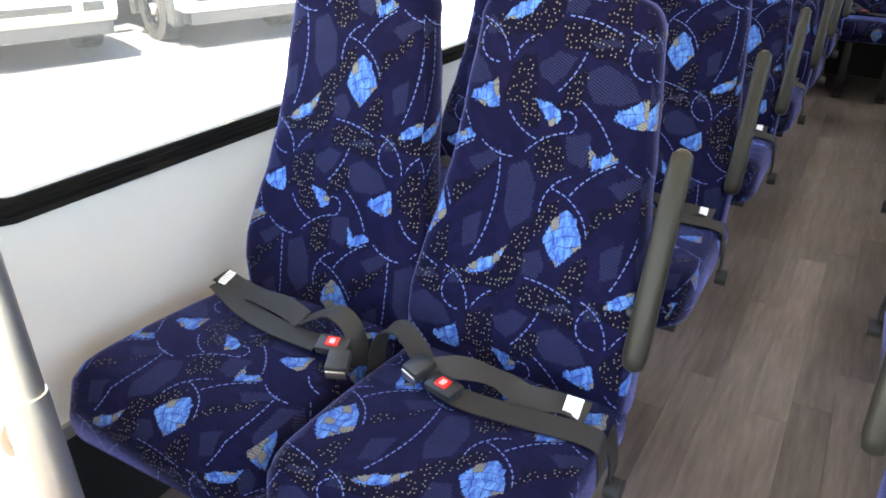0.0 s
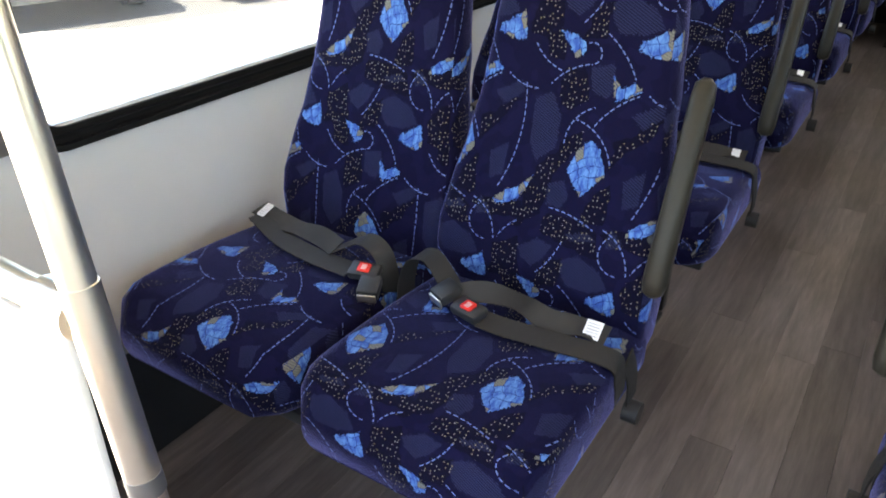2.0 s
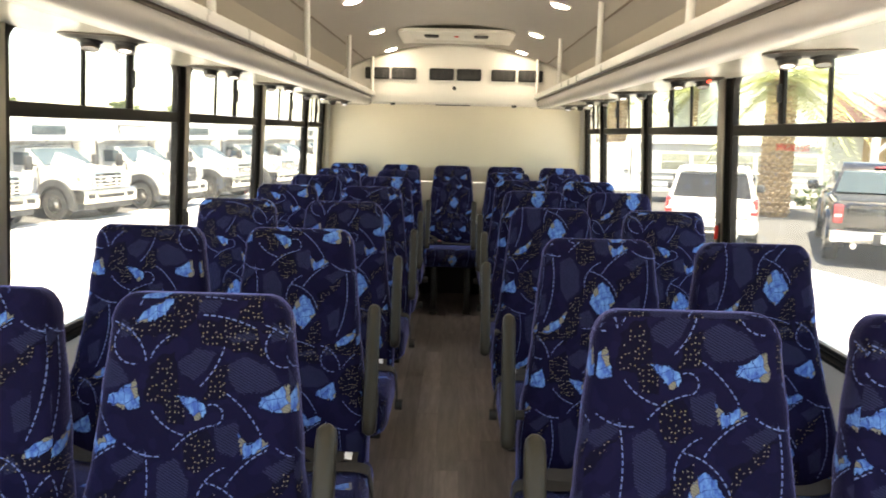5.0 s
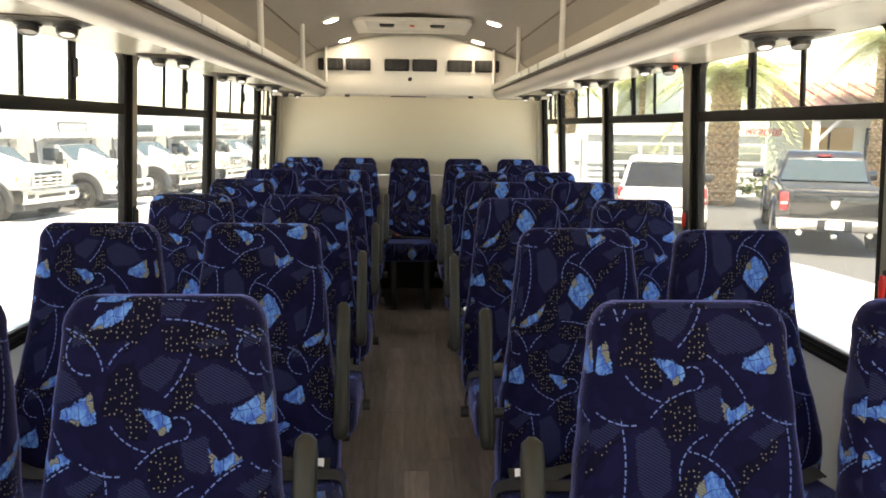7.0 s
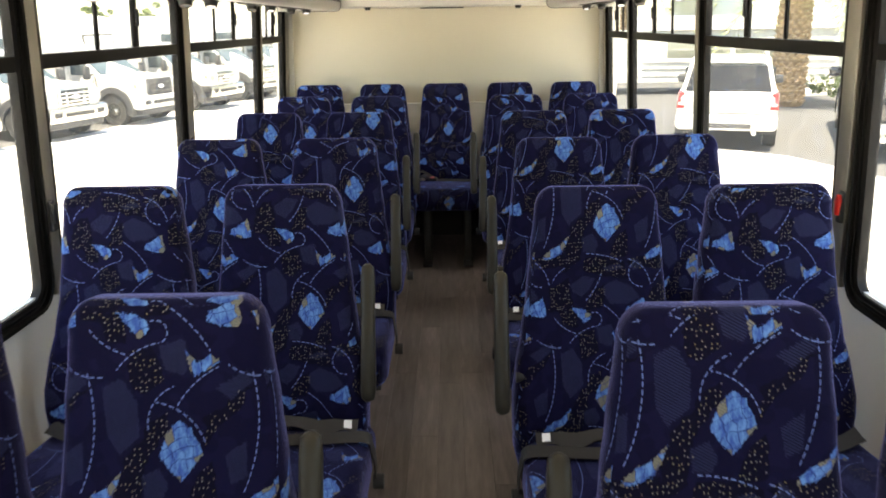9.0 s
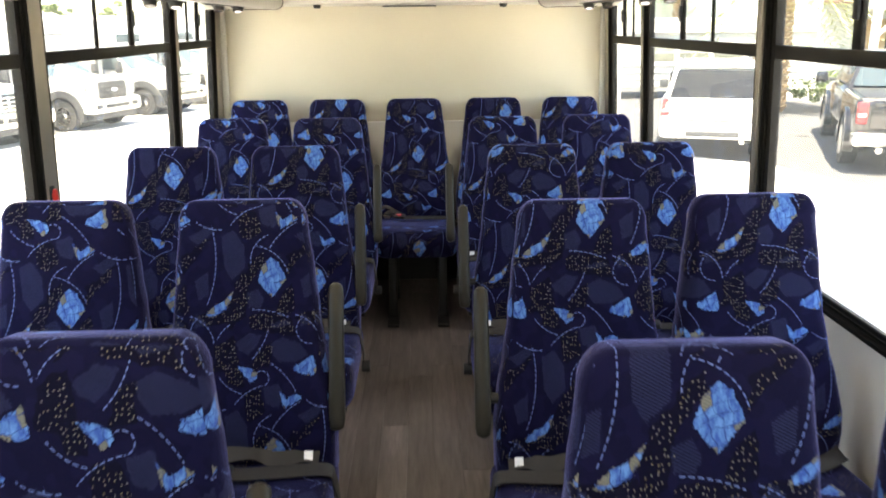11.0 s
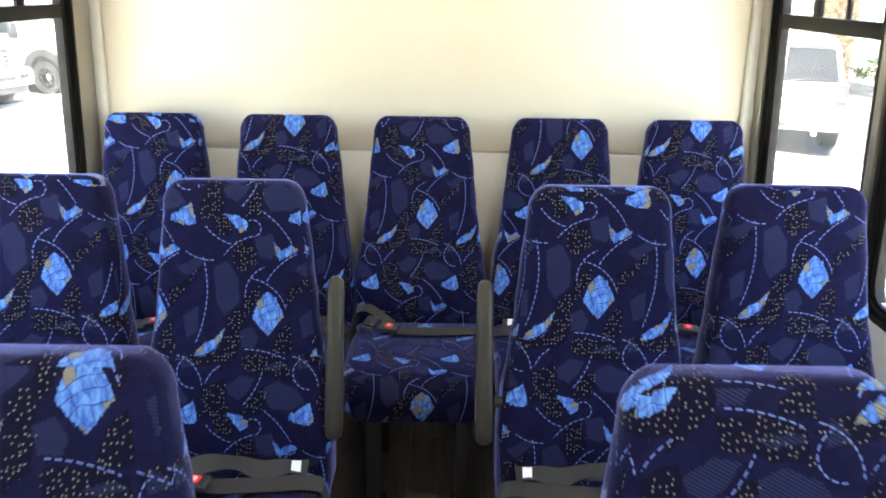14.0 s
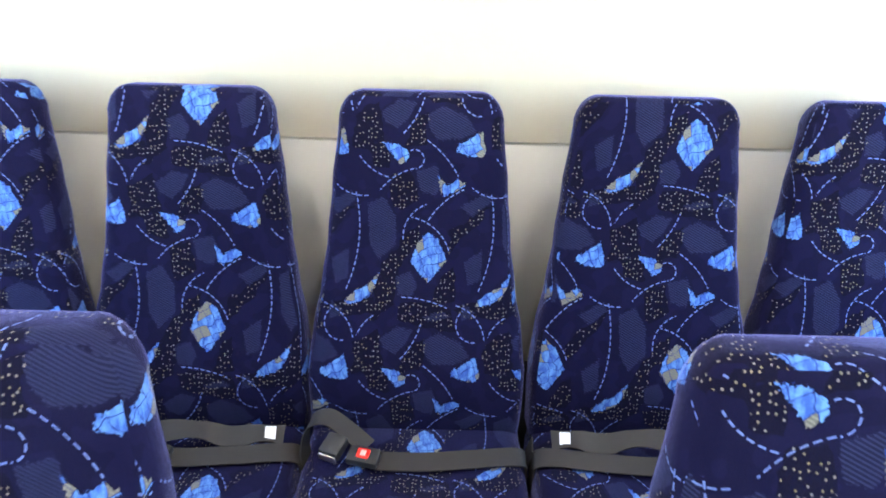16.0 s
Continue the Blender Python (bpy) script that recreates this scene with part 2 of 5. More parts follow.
def plank_wood():
    n = Nodes("plank_vinyl")
    p = n.coord()
    r = n.random()
    sc = n.node("VectorMath", operation='SCALE')
    sc.inputs[0].default_value = (37, 91, 13)
    n.put(sc.inputs["Scale"], r)
    q = n.vec('ADD', n.vec('MULTIPLY', p, (11, 1.1, 1)), sc.outputs[0])
    grain, fine = n.noise(q, 4, 5, 0.65), n.noise(n.vec('MULTIPLY', q, (6, 1, 1)), 14, 3)
    col = n.ramp(grain, (0.25, (0.080, 0.066, 0.062)), (0.5, (0.155, 0.128, 0.121)), (0.75, (0.235, 0.198, 0.189)))
    col = n.mix(n.math('MULTIPLY', fine, 0.5), col, (0.088, 0.073, 0.066))
    tone = n.node("HueSaturation")
    n.put(tone.inputs["Color"], col)
    n.put(tone.inputs["Value"], n.math('MULTIPLY_ADD', r, 0.50, 0.76))
    n.set(Base_Color=tone.outputs[0], Roughness=n.math('MULTIPLY_ADD', fine, 0.2, 0.34))
    n.bump(fine, 0.12, 0.001)
    return n.m


def glass_pane():
    n = Nodes("window_glass")
    n.set(Base_Color=(1, 1, 1), Roughness=0.0, IOR=1.45, Transmission_Weight=1.0)
    out = n.t.nodes["Material Output"]
    clear, gloss, mixed = n.node("BsdfTransparent"), n.node("BsdfGlossy"), n.node("MixShader")
    clear.inputs[0].default_value = (0.93, 0.95, 0.94, 1)
    gloss.inputs["Roughness"].default_value = 0.02
    edge = n.node("LayerWeight")
    edge.inputs[0].default_value = 0.5
    n.put(mixed.inputs[0], n.math('MULTIPLY_ADD', n.math('POWER', edge.outputs["Facing"], 5.0), 0.30, 0.02))
    n.put(mixed.inputs[1], clear.outputs[0])
    n.put(mixed.inputs[2], gloss.outputs[0])
    dust, film = n.node("BsdfTranslucent"), n.node("MixShader")
    dust.inputs[0].default_value = (0.85, 0.83, 0.78, 1)
    p = n.vec('MULTIPLY', n.coord(), (1, 1, 0.5))
    n.put(film.inputs[0], n.math('MULTIPLY_ADD', n.noise(p, 5.5, 5, 0.65), 0.038, 0.002))
    n.put(film.inputs[1], mixed.outputs[0])
    n.put(film.inputs[2], dust.outputs[0])
    n.put(out.inputs["Surface"], film.outputs[0])
    return n.m


def lamp_glow(name, colour, strength):
    n = Nodes(name)
    n.set(Base_Color=colour, Emission_Color=colour, Emission_Strength=strength)
    return n.m


def foliage(name, a, b):
    n = Nodes(name)
    g = n.node("NewGeometry").outputs["Random Per Island"]
    n.set(Base_Color=n.mix(g, a, b), Roughness=0.6)
    return n.m


FABRIC = fabric()
PLANK = plank_wood()
GLASS = glass_pane()
WALL = plain("wall_laminate", (0.80, 0.775, 0.735), 0.42, vary=0.05, bump=0.03)
PANEL_BLACK = plain("black_kick_shade", (0.012, 0.012, 0.013), 0.8, grain=500, bump=0.3)
ALU = plain("brushed_aluminium", (0.45, 0.44, 0.42), 0.38, 1.0, vary=0.15, grain=600)
CHROME = plain("polished_steel", (0.97, 0.88, 0.74), 0.31, 1.0, vary=0.05, grain=90, bump=0.0)
BLACK_FRAME = plain("black_anodised_frame", (0.011, 0.009, 0.008), 0.5, vary=0.3, grain=300)
CAPPING = plain("satin_bronze_capping", (0.36, 0.33, 0.28), 0.38, 0.6, vary=0.1)
RUBBER = plain("black_rubber", (0.009, 0.008, 0.0075), 0.75, vary=0.3, grain=300)
ARMREST = plain("olive_black_urethane", (0.034, 0.029, 0.022), 0.36, vary=0.2, grain=350, bump=0.08)
WEBBING = plain("charcoal_webbing", (0.020, 0.017, 0.0142), 0.62, vary=0.2, grain=700, bump=0.4)
FRAME_BLACK = plain("black_powder_coat", (0.014, 0.014, 0.014), 0.5, vary=0.3)
BUCKLE = plain("buckle_plastic", (0.02, 0.02, 0.021), 0.45)
RED = plain("red_plastic", (0.72, 0.02, 0.012), 0.35, vary=0.05)
TAG = plain("white_woven_tag", (0.80, 0.80, 0.80), 0.8, vary=0.05)
TAG_INK = plain("tag_ink", (0.25, 0.25, 0.26), 0.8)
PADDED = plain("cream_vinyl", (0.73, 0.665, 0.53), 0.55, vary=0.04, scale=2.5, grain=160, bump=0.06)
PADDED_LOW = plain("grey_white_vinyl", (0.70, 0.68, 0.63), 0.55, vary=0.05, scale=2.5, grain=160, bump=0.06)
CEIL = plain("grey_ceiling_cloth", (0.42, 0.385, 0.345), 0.85, vary=0.06, grain=400, bump=0.2)
COVE = plain("cove_cloth", (0.50, 0.45, 0.38), 0.85, vary=0.06, grain=400, bump=0.2)
RACK = plain("cream_moulding", (0.66, 0.625, 0.565), 0.36, vary=0.04, scale=1.5, bump=0.02)
FASCIA = plain("grey_cream_moulding", (0.57, 0.53, 0.49), 0.33, vary=0.04, scale=1.5, bump=0.02)
SHELF = plain("glossy_cream_laminate", (0.68, 0.65, 0.56), 0.15, vary=0.05, scale=2.0, bump=0.01)
RAIL_WHITE = plain("white_rail_paint", (0.80, 0.78, 0.73), 0.3, vary=0.04)
AC_WHITE = plain("ac_housing_white", (0.80, 0.77, 0.70), 0.35, vary=0.04)
VENT_DARK = plain("vent_black", (0.02, 0.02, 0.022), 0.5)
LAMP_BLACK = plain("lamp_plate_dark", (0.014, 0.011, 0.009), 0.6)
LENS = plain("reading_lens", (0.10, 0.10, 0.12), 0.2, vary=0.05)
GLOW = lamp_glow("ceiling_led", (1.0, 0.95, 0.87), 17)
CALL_GLOW = lamp_glow("red_call_led", (1.0, 0.05, 0.03), 0.9)
READ_GLOW = lamp_glow("reading_led", (0.9, 0.93, 1.0), 0.22)


for m in (BLACK_FRAME, RUBBER, ARMREST):
    m.node_tree.nodes["Principled BSDF"].inputs["Specular IOR Level"].default_value = 0.2


# ---- mesh helpers ----
def bm_new():
    return bmesh.new()


def box(bm, a, b, bevel=0.0, seg=2):
    """Axis-aligned block from corner a to corner b."""
    got = bmesh.ops.create_cube(bm, size=1.0, matrix=Matrix.LocRotScale([(p + q) / 2 for p, q in zip(a, b)], None, [abs(q - p) for p, q in zip(a, b)]))
    if bevel:
        edges = list({e for v in got["verts"] for e in v.link_edges})
        bmesh.ops.bevel(bm, geom=edges, offset=bevel, segments=seg, affect='EDGES', profile=0.5)
    return bm


def rod(bm, a, b, r, r2=None, seg=16):
    """Round bar from a to b."""
    a, b = Vector(a), Vector(b)
    m = Matrix.Translation((a + b) / 2) @ (b - a).to_track_quat('Z', 'Y').to_matrix().to_4x4()
    bmesh.ops.create_cone(bm, cap_ends=True, segments=seg, radius1=r, radius2=r if r2 is None else r2, depth=(b - a).length, matrix=m)
    return bm


def loft(bm, rings, caps=True, closed=True):
    """Skin over a list of rings of equal length."""
    made = [[bm.verts.new(p) for p in ring] for ring in rings]
    k = len(made[0])
    for lo, hi in zip(made, made[1:]):
        for i in range(k if closed else k - 1):
            j = (i + 1) % k
            bm.faces.new((lo[i], lo[j], hi[j], hi[i]))
    if caps and closed:
        bm.faces.new(made[0][::-1])
        bm.faces.new(made[-1])
    return bm


def ribbon(bm, path, side, width, thick):
    """Flat band along a path; side gives the direction across it."""
    rings = []
    path = [Vector(p) for p in path]
    for i, p in enumerate(path):
        d = (path[min(i + 1, len(path) - 1)] - path[max(i - 1, 0)]).normalized()
        s = Vector(side[i] if isinstance(side, list) else side).normalized()
        s = (s - d * s.dot(d)).normalized()
        u = d.cross(s).normalized()
        w, h = s * width / 2, u * thick / 2
        rings.append([p - w - h, p + w - h, p + w + h, p - w + h])
    return loft(bm, rings)


def pipe(bm, path, r, seg=12):
    """Round tube along a path."""
    rings = []
    path = [Vector(p) for p in path]
    for i, p in enumerate(path):
        d = (path[min(i + 1, len(path) - 1)] - path[max(i - 1, 0)]).normalized()
        u = d.orthogonal().normalized() if i == 0 else (u - d * u.dot(d)).normalized()
        w = d.cross(u)
        rings.append([p + (u * math.cos(a) + w * math.sin(a)) * r for a in (math.tau * k / seg for k in range(seg))])
    return loft(bm, rings)


def spline(pts, steps=6):
    """Smooth path through the points."""
    pts = [Vector(p) for p in pts]
    full = [pts[0] * 2 - pts[1]] + pts + [pts[-1] * 2 - pts[-2]]
    out = []
    for a, b, c, d in zip(full, full[1:], full[2:], full[3:]):
        for k in range(steps):
            t = k / steps
            out.append(0.5 * (2 * b + (c - a) * t + (2 * a - 5 * b + 4 * c - d) * t * t + (3 * b - 3 * c + d - a) * t ** 3))
    return out + [pts[-1]]


def rounded(w, h, r, seg=5):
    """Outline of a rounded rectangle, centred."""
    out = []
    for cx, cy, a0 in ((w / 2 - r, h / 2 - r, 0), (r - w / 2, h / 2 - r, 90), (r - w / 2, r - h / 2, 180), (w / 2 - r, r - h / 2, 270)):
        for k in range(seg + 1):
            a = radians(a0 + 90 * k / seg)
            out.append((cx + r * math.cos(a), cy + r * math.sin(a)))
    return out


def mesh_of(name, bm, material, smooth=40, recalc=True):
    if recalc:
        bmesh.ops.recalc_face_normals(bm, faces=bm.faces)
    me = bpy.data.meshes.new(name)
    if smooth:
        for f in bm.faces:
            f.smooth = True
        for e in bm.edges:
            if len(e.link_faces) == 2 and e.calc_face_angle(0) > radians(smooth):
                e.smooth = False
    bm.to_mesh(me)
    bm.free()
    me.materials.append(material)
    return me


def part(name, bm, material, parent, label="", smooth=40):
    """One bmesh as one mesh object under a thing or under a part."""
    ob = new(name, mesh_of(name, bm, material, smooth))
    ob.parent = parent
    return tagged(ob, label)


def thing(name, label, category, group="", at=None, kind=""):
    """An Empty that carries the parts of a thing."""
    ob = new(name)
    ob.empty_display_size = 0.05
    if at is not None:
        ob.matrix_basis = at
    return tagged(ob, label, category, group, kind)


def solid(name, bm, material, label="", category="", group="", kind="", smooth=40):
    """A thing that is one mesh."""
    return tagged(new(name, mesh_of(name, bm, material, smooth)), label, category, group, kind)


# ---- bus shell ----
WALL_X, GLASS_X, SILL, HEAD, BAR = 1.13, 1.140, 0.790, 1.64, 1.416
BACK_Y, FRONT_Y = 6.12, -1.9
ROOF_TOP = 2.07


def roof_z(x):
    return ROOF_TOP - 0.27 * x * x


LEAN_IN = 0.056
SEAM = plain("brown_seam", (0.16, 0.12, 0.085), 0.6)


def leaning(bm):
    """Side walls draw in towards the roof above the sill."""
    for v in bm.verts:
        if v.co.z > SILL:
            v.co.x -= math.copysign(LEAN_IN * (v.co.z - SILL), v.co.x)
    return bm


floor = solid("floor", box(bm_new(), (-1.19, FRONT_Y, -0.06), (1.19, BACK_Y + 0.05, -0.012)), RUBBER, "dark sub-floor under grey-brown wood-look vinyl planks", "floor", kind="structure")

OPENINGS = {-1: [(0.315, 1.46), (1.54, 2.735), (2.815, 3.94), (4.045, 5.265), (5.335, 5.96)],
            1: [(0.25, 1.43), (1.51, 2.705), (2.82, 4.02), (4.10, 5.31), (5.385, 6.00)]}
for side, word in ((-1, "left"), (1, "right")):
    x0, x1 = side * WALL_X, side * (WALL_X + 0.020)
    spans = OPENINGS[side]
    first = 0.02 if side < 0 else -0.25
    wall = solid("wall_" + word, box(bm_new(), (x0, first, 0.325), (x1, BACK_Y, SILL)), WALL, "smooth off-white laminate side wall below the windows", "wall", kind="structure")
    part("kick_shade_panel", box(bm_new(), (x0 + side * 0.004, first, -0.01), (x1, BACK_Y, 0.295)), PANEL_BLACK, wall, "black kick panel, at the rear wall standing in for shade")
    part("trim_strip", box(bm_new(), (x0 - side * 0.012, first, 0.295), (x1, BACK_Y, 0.325), 0.004), ALU, wall, "aluminium trim strip")
    part("header", leaning(box(bm_new(), (x0, first, HEAD), (x1, BACK_Y, 1.80))), RACK, wall)
    edges = [first] + [y for span in spans for y in span] + [BACK_Y]
    for a, b in zip(edges[::2], edges[1::2]):
        post = part("pillar", leaning(box(bm_new(), (x0, a, SILL), (x1, b, HEAD))), WALL if side < 0 or b == BACK_Y else BLACK_FRAME, wall, "metal window pillar")
        if b - a < 0.3:
            part("pillar_cap", leaning(box(bm_new(), (x0 - side * 0.020, a + (0.024 if side < 0 else 0.04), SILL - 0.02), (x0, b - (0.006 if b < BACK_Y else 0.022), HEAD), 0.005)), CAPPING, post, "metal capping")


def ring_frame(bm, side, y0, y1, z0, z1, wide, x_in, x_out, r, slim=0.0):
    """Rounded rectangular frame in a side wall, its sill slimmer than its stiles."""
    w, h, cy, cz = y1 - y0, z1 - z0, (y0 + y1) / 2, (z0 + z1) / 2
    outer, inner = rounded(w, h, r), [(a, b - slim / 2) for a, b in rounded(w - 2 * wide, h - 2 * wide + slim, max(0.012, r - wide * 0.7))]
    rings = []
    for x, shape in ((x_in, outer), (x_in, inner), (x_out, inner), (x_out, outer), (x_in, outer)):
        rings.append([(side * x, cy + a, cz + b) for a, b in shape])
    return loft(bm, rings, caps=False)


def bus_window(number, side, y0, y1, exit_window=False):
    win = thing("window_%d" % number, "black-framed bus side window with sliding upper panes", "window", kind="structure")
    part("window_frame", leaning(ring_frame(bm_new(), side, y0 - 0.014, y1 + 0.014, SILL - 0.036, HEAD + 0.02, 0.042, WALL_X - 0.007, WALL_X + 0.019, 0.075, 0.012)), BLACK_FRAME, win, "black aluminium frame with rounded corners")
    part("gasket", leaning(ring_frame(bm_new(), side, y0 - 0.020, y1 + 0.020, SILL - 0.044, HEAD + 0.026, 0.011, WALL_X - 0.020, WALL_X + 0.01, 0.08)), RUBBER, win, "rubber gasket")
    part("frame_rib", leaning(ring_frame(bm_new(), side, y0 - 0.001, y1 + 0.001, SILL - 0.023, HEAD + 0.008, 0.006, WALL_X - 0.013, WALL_X + 0.0, 0.066)), RUBBER, win, "raised rib of the frame")
    part("window_bar", leaning(box(bm_new(), (side * (WALL_X - 0.006), y0, BAR - 0.020), (side * (WALL_X + 0.016), y1, BAR + 0.020), 0.004)), BLACK_FRAME, win, "black cross bar")
    w = y1 - y0
    part("mullion", leaning(box(bm_new(), (side * (WALL_X + 0.004), y0 + w * 0.36 - 0.009, BAR + 0.02), (side * (WALL_X + 0.014), y0 + w * 0.36 + 0.009, HEAD), 0.002)), BLACK_FRAME, win)
    slider = part("slider_stile", leaning(box(bm_new(), (side * (WALL_X + 0.001), y0 + w * 0.63 - 0.020, BAR + 0.02), (side * (WALL_X + 0.015), y0 + w * 0.63 + 0.020, HEAD), 0.003)), BLACK_FRAME, win, "thick black stile of the sliding pane")
    part("finger_latch", leaning(box(bm_new(), (side * (WALL_X - 0.009), y0 + w * 0.63 - 0.012, BAR + 0.09), (side * (WALL_X + 0.001), y0 + w * 0.63 + 0.012, BAR + 0.15), 0.003)), BUCKLE, slider)
    for a, b, z0, z1 in ((y0, y1, SILL, BAR), (y0, y0 + w * 0.36, BAR, HEAD), (y0 + w * 0.36, y0 + w * 0.63, BAR, HEAD), (y0 + w * 0.63, y1, BAR, HEAD)):
        pane = part("pane", leaning(box(bm_new(), (side * GLASS_X, a, z0), (side * (GLASS_X + 0.004), b, z1))), GLASS, win, "clear glass pane")
        pane.visible_shadow = False
    return win


EXIT_Y, EXIT_Z = 2.17, 1.350
n_win = 0
WINDOWS = {}
for side in (-1, 1):
    for y0, y1 in OPENINGS[side]:
        n_win += 1
        WINDOWS[side, y0] = bus_window(n_win, side, y0, y1)

for side, y, colour, label in ((-1, 2.775, BUCKLE, "black window release knob on the pillar"), (1, 2.762, RED, "red emergency exit release handle on the pillar"),
                             (1, 1.47, RED, "red emergency exit release handle on the pillar"), (-1, 3.99, RED, "red emergency exit release handle on the pillar")):
    knob = thing("release_handle", label, "handle", "release handles", pose(side * (WALL_X - 0.026), y, 1.0))
    part("base", box(bm_new(), (-0.014, -0.014, -0.045), (0.014, 0.014, 0.045), 0.005), BUCKLE, knob, "black base plate")
    part("lever", loft(bm_new(), [[(-side * 0.016 + a, b, z) for a, b in rounded(0.016, w, 0.006, 3)] for z, w in ((-0.022, 0.012), (-0.004, 0.018), (0.016, 0.024), (0.034, 0.012))]), colour, knob, "flared lever")

# writing on the emergency window
letters = bpy.data.curves.new("exit_letters", 'FONT')
letters.body, letters.size, letters.extrude, letters.align_x = "EMERGENCY EXIT", 0.031, 0.0004, 'CENTER'
draft = new("draft", letters)
bpy.context.view_layer.update()
text_mesh = bpy.data.meshes.new_from_object(draft.evaluated_get(bpy.context.evaluated_depsgraph_get()))
bpy.data.objects.remove(draft)
text_mesh.materials.clear()
text_mesh.materials.append(RED)
decal = new("exit_decal", text_mesh)
decal.parent = WINDOWS[1, OPENINGS[1][1][0]]
decal.matrix_basis = pose(GLASS_X - 0.006 - LEAN_IN * (EXIT_Z - SILL), EXIT_Y, EXIT_Z, 87, 0, -90)
tagged(decal, "red lettering on the glass")

# rear wall, front wall and roof
rear = solid("wall_rear", box(bm_new(), (-1.19, BACK_Y, 0.968), (1.19, BACK_Y + 0.06, 2.1), 0.004), PADDED, "cream padded vinyl rear wall with a stitched seam", "wall", kind="structure")
# Black sheet stands in for the shade under the rear seats.
part("kick_shade_panel", box(bm_new(), (-1.12, BACK_Y - 0.004, -0.01), (1.12, BACK_Y + 0.001, 0.42)), PANEL_BLACK, rear, "black kick panel, at the rear wall standing in for shade")
part("lower_panel", box(bm_new(), (-1.19, BACK_Y + 0.002, -0.05), (1.19, BACK_Y + 0.06, 0.963), 0.004), PADDED_LOW, rear, "grey-white lower panel")
for side in (-1, 1):
    part("corner_trim", leaning(box(bm_new(), (side * 1.090, BACK_Y - 0.03, 0.0), (side * 1.128, BACK_Y + 0.001, 1.66), 0.012)), PADDED_LOW, rear, "pale corner moulding")
wall = bpy.data.objects["wall_right"]
part("driver_side_panel", box(bm_new(), (WALL_X, FRONT_Y, -0.01), (WALL_X + 0.02, -0.252, 0.90)), WALL, wall, "plain panel beside the driver")
for side, wall in ((-1, bpy.data.objects["wall_left"]), (1, wall)):
    part("front_header", leaning(box(bm_new(), (side * WALL_X, FRONT_Y, HEAD), (side * (WALL_X + 0.02), 0.016 if side < 0 else -0.254, 1.80))), RACK, wall)
front = solid("wall_front", box(bm_new(), (-1.19, FRONT_Y - 0.06, -0.06), (1.19, FRONT_Y, 0.70)), WALL, "plain front wall", "wall", kind="structure")
part("header", box(bm_new(), (-1.19, FRONT_Y - 0.06, 1.75), (1.19, FRONT_Y, 2.1)), WALL, front)

xs = [1.19 * (k / 16 - 1) for k in range(33)]
bm = bm_new()
loft(bm, [[(x, y, roof_z(x)) for x in xs] + [(x, y, roof_z(x) + 0.04) for x in reversed(xs)] for y in (FRONT_Y - 0.06, BACK_Y + 0.06)])
ceiling = solid("ceiling", bm, CEIL, "grey-beige cloth-lined arched ceiling", "ceiling", kind="structure")


for side in (-1, 1):
    solid("trim", pipe(bm_new(), [(side * 0.715, FRONT_Y, roof_z(0.715) + 0.001), (side * 0.715, 5.77, roof_z(0.715) + 0.001)], 0.006, 8), SEAM, "brown seam trim along the ceiling panels", "trim", kind="structure")


# ---- luggage racks ----
BROWN = plain("brown_plate_edge", (0.055, 0.036, 0.025), 0.45)


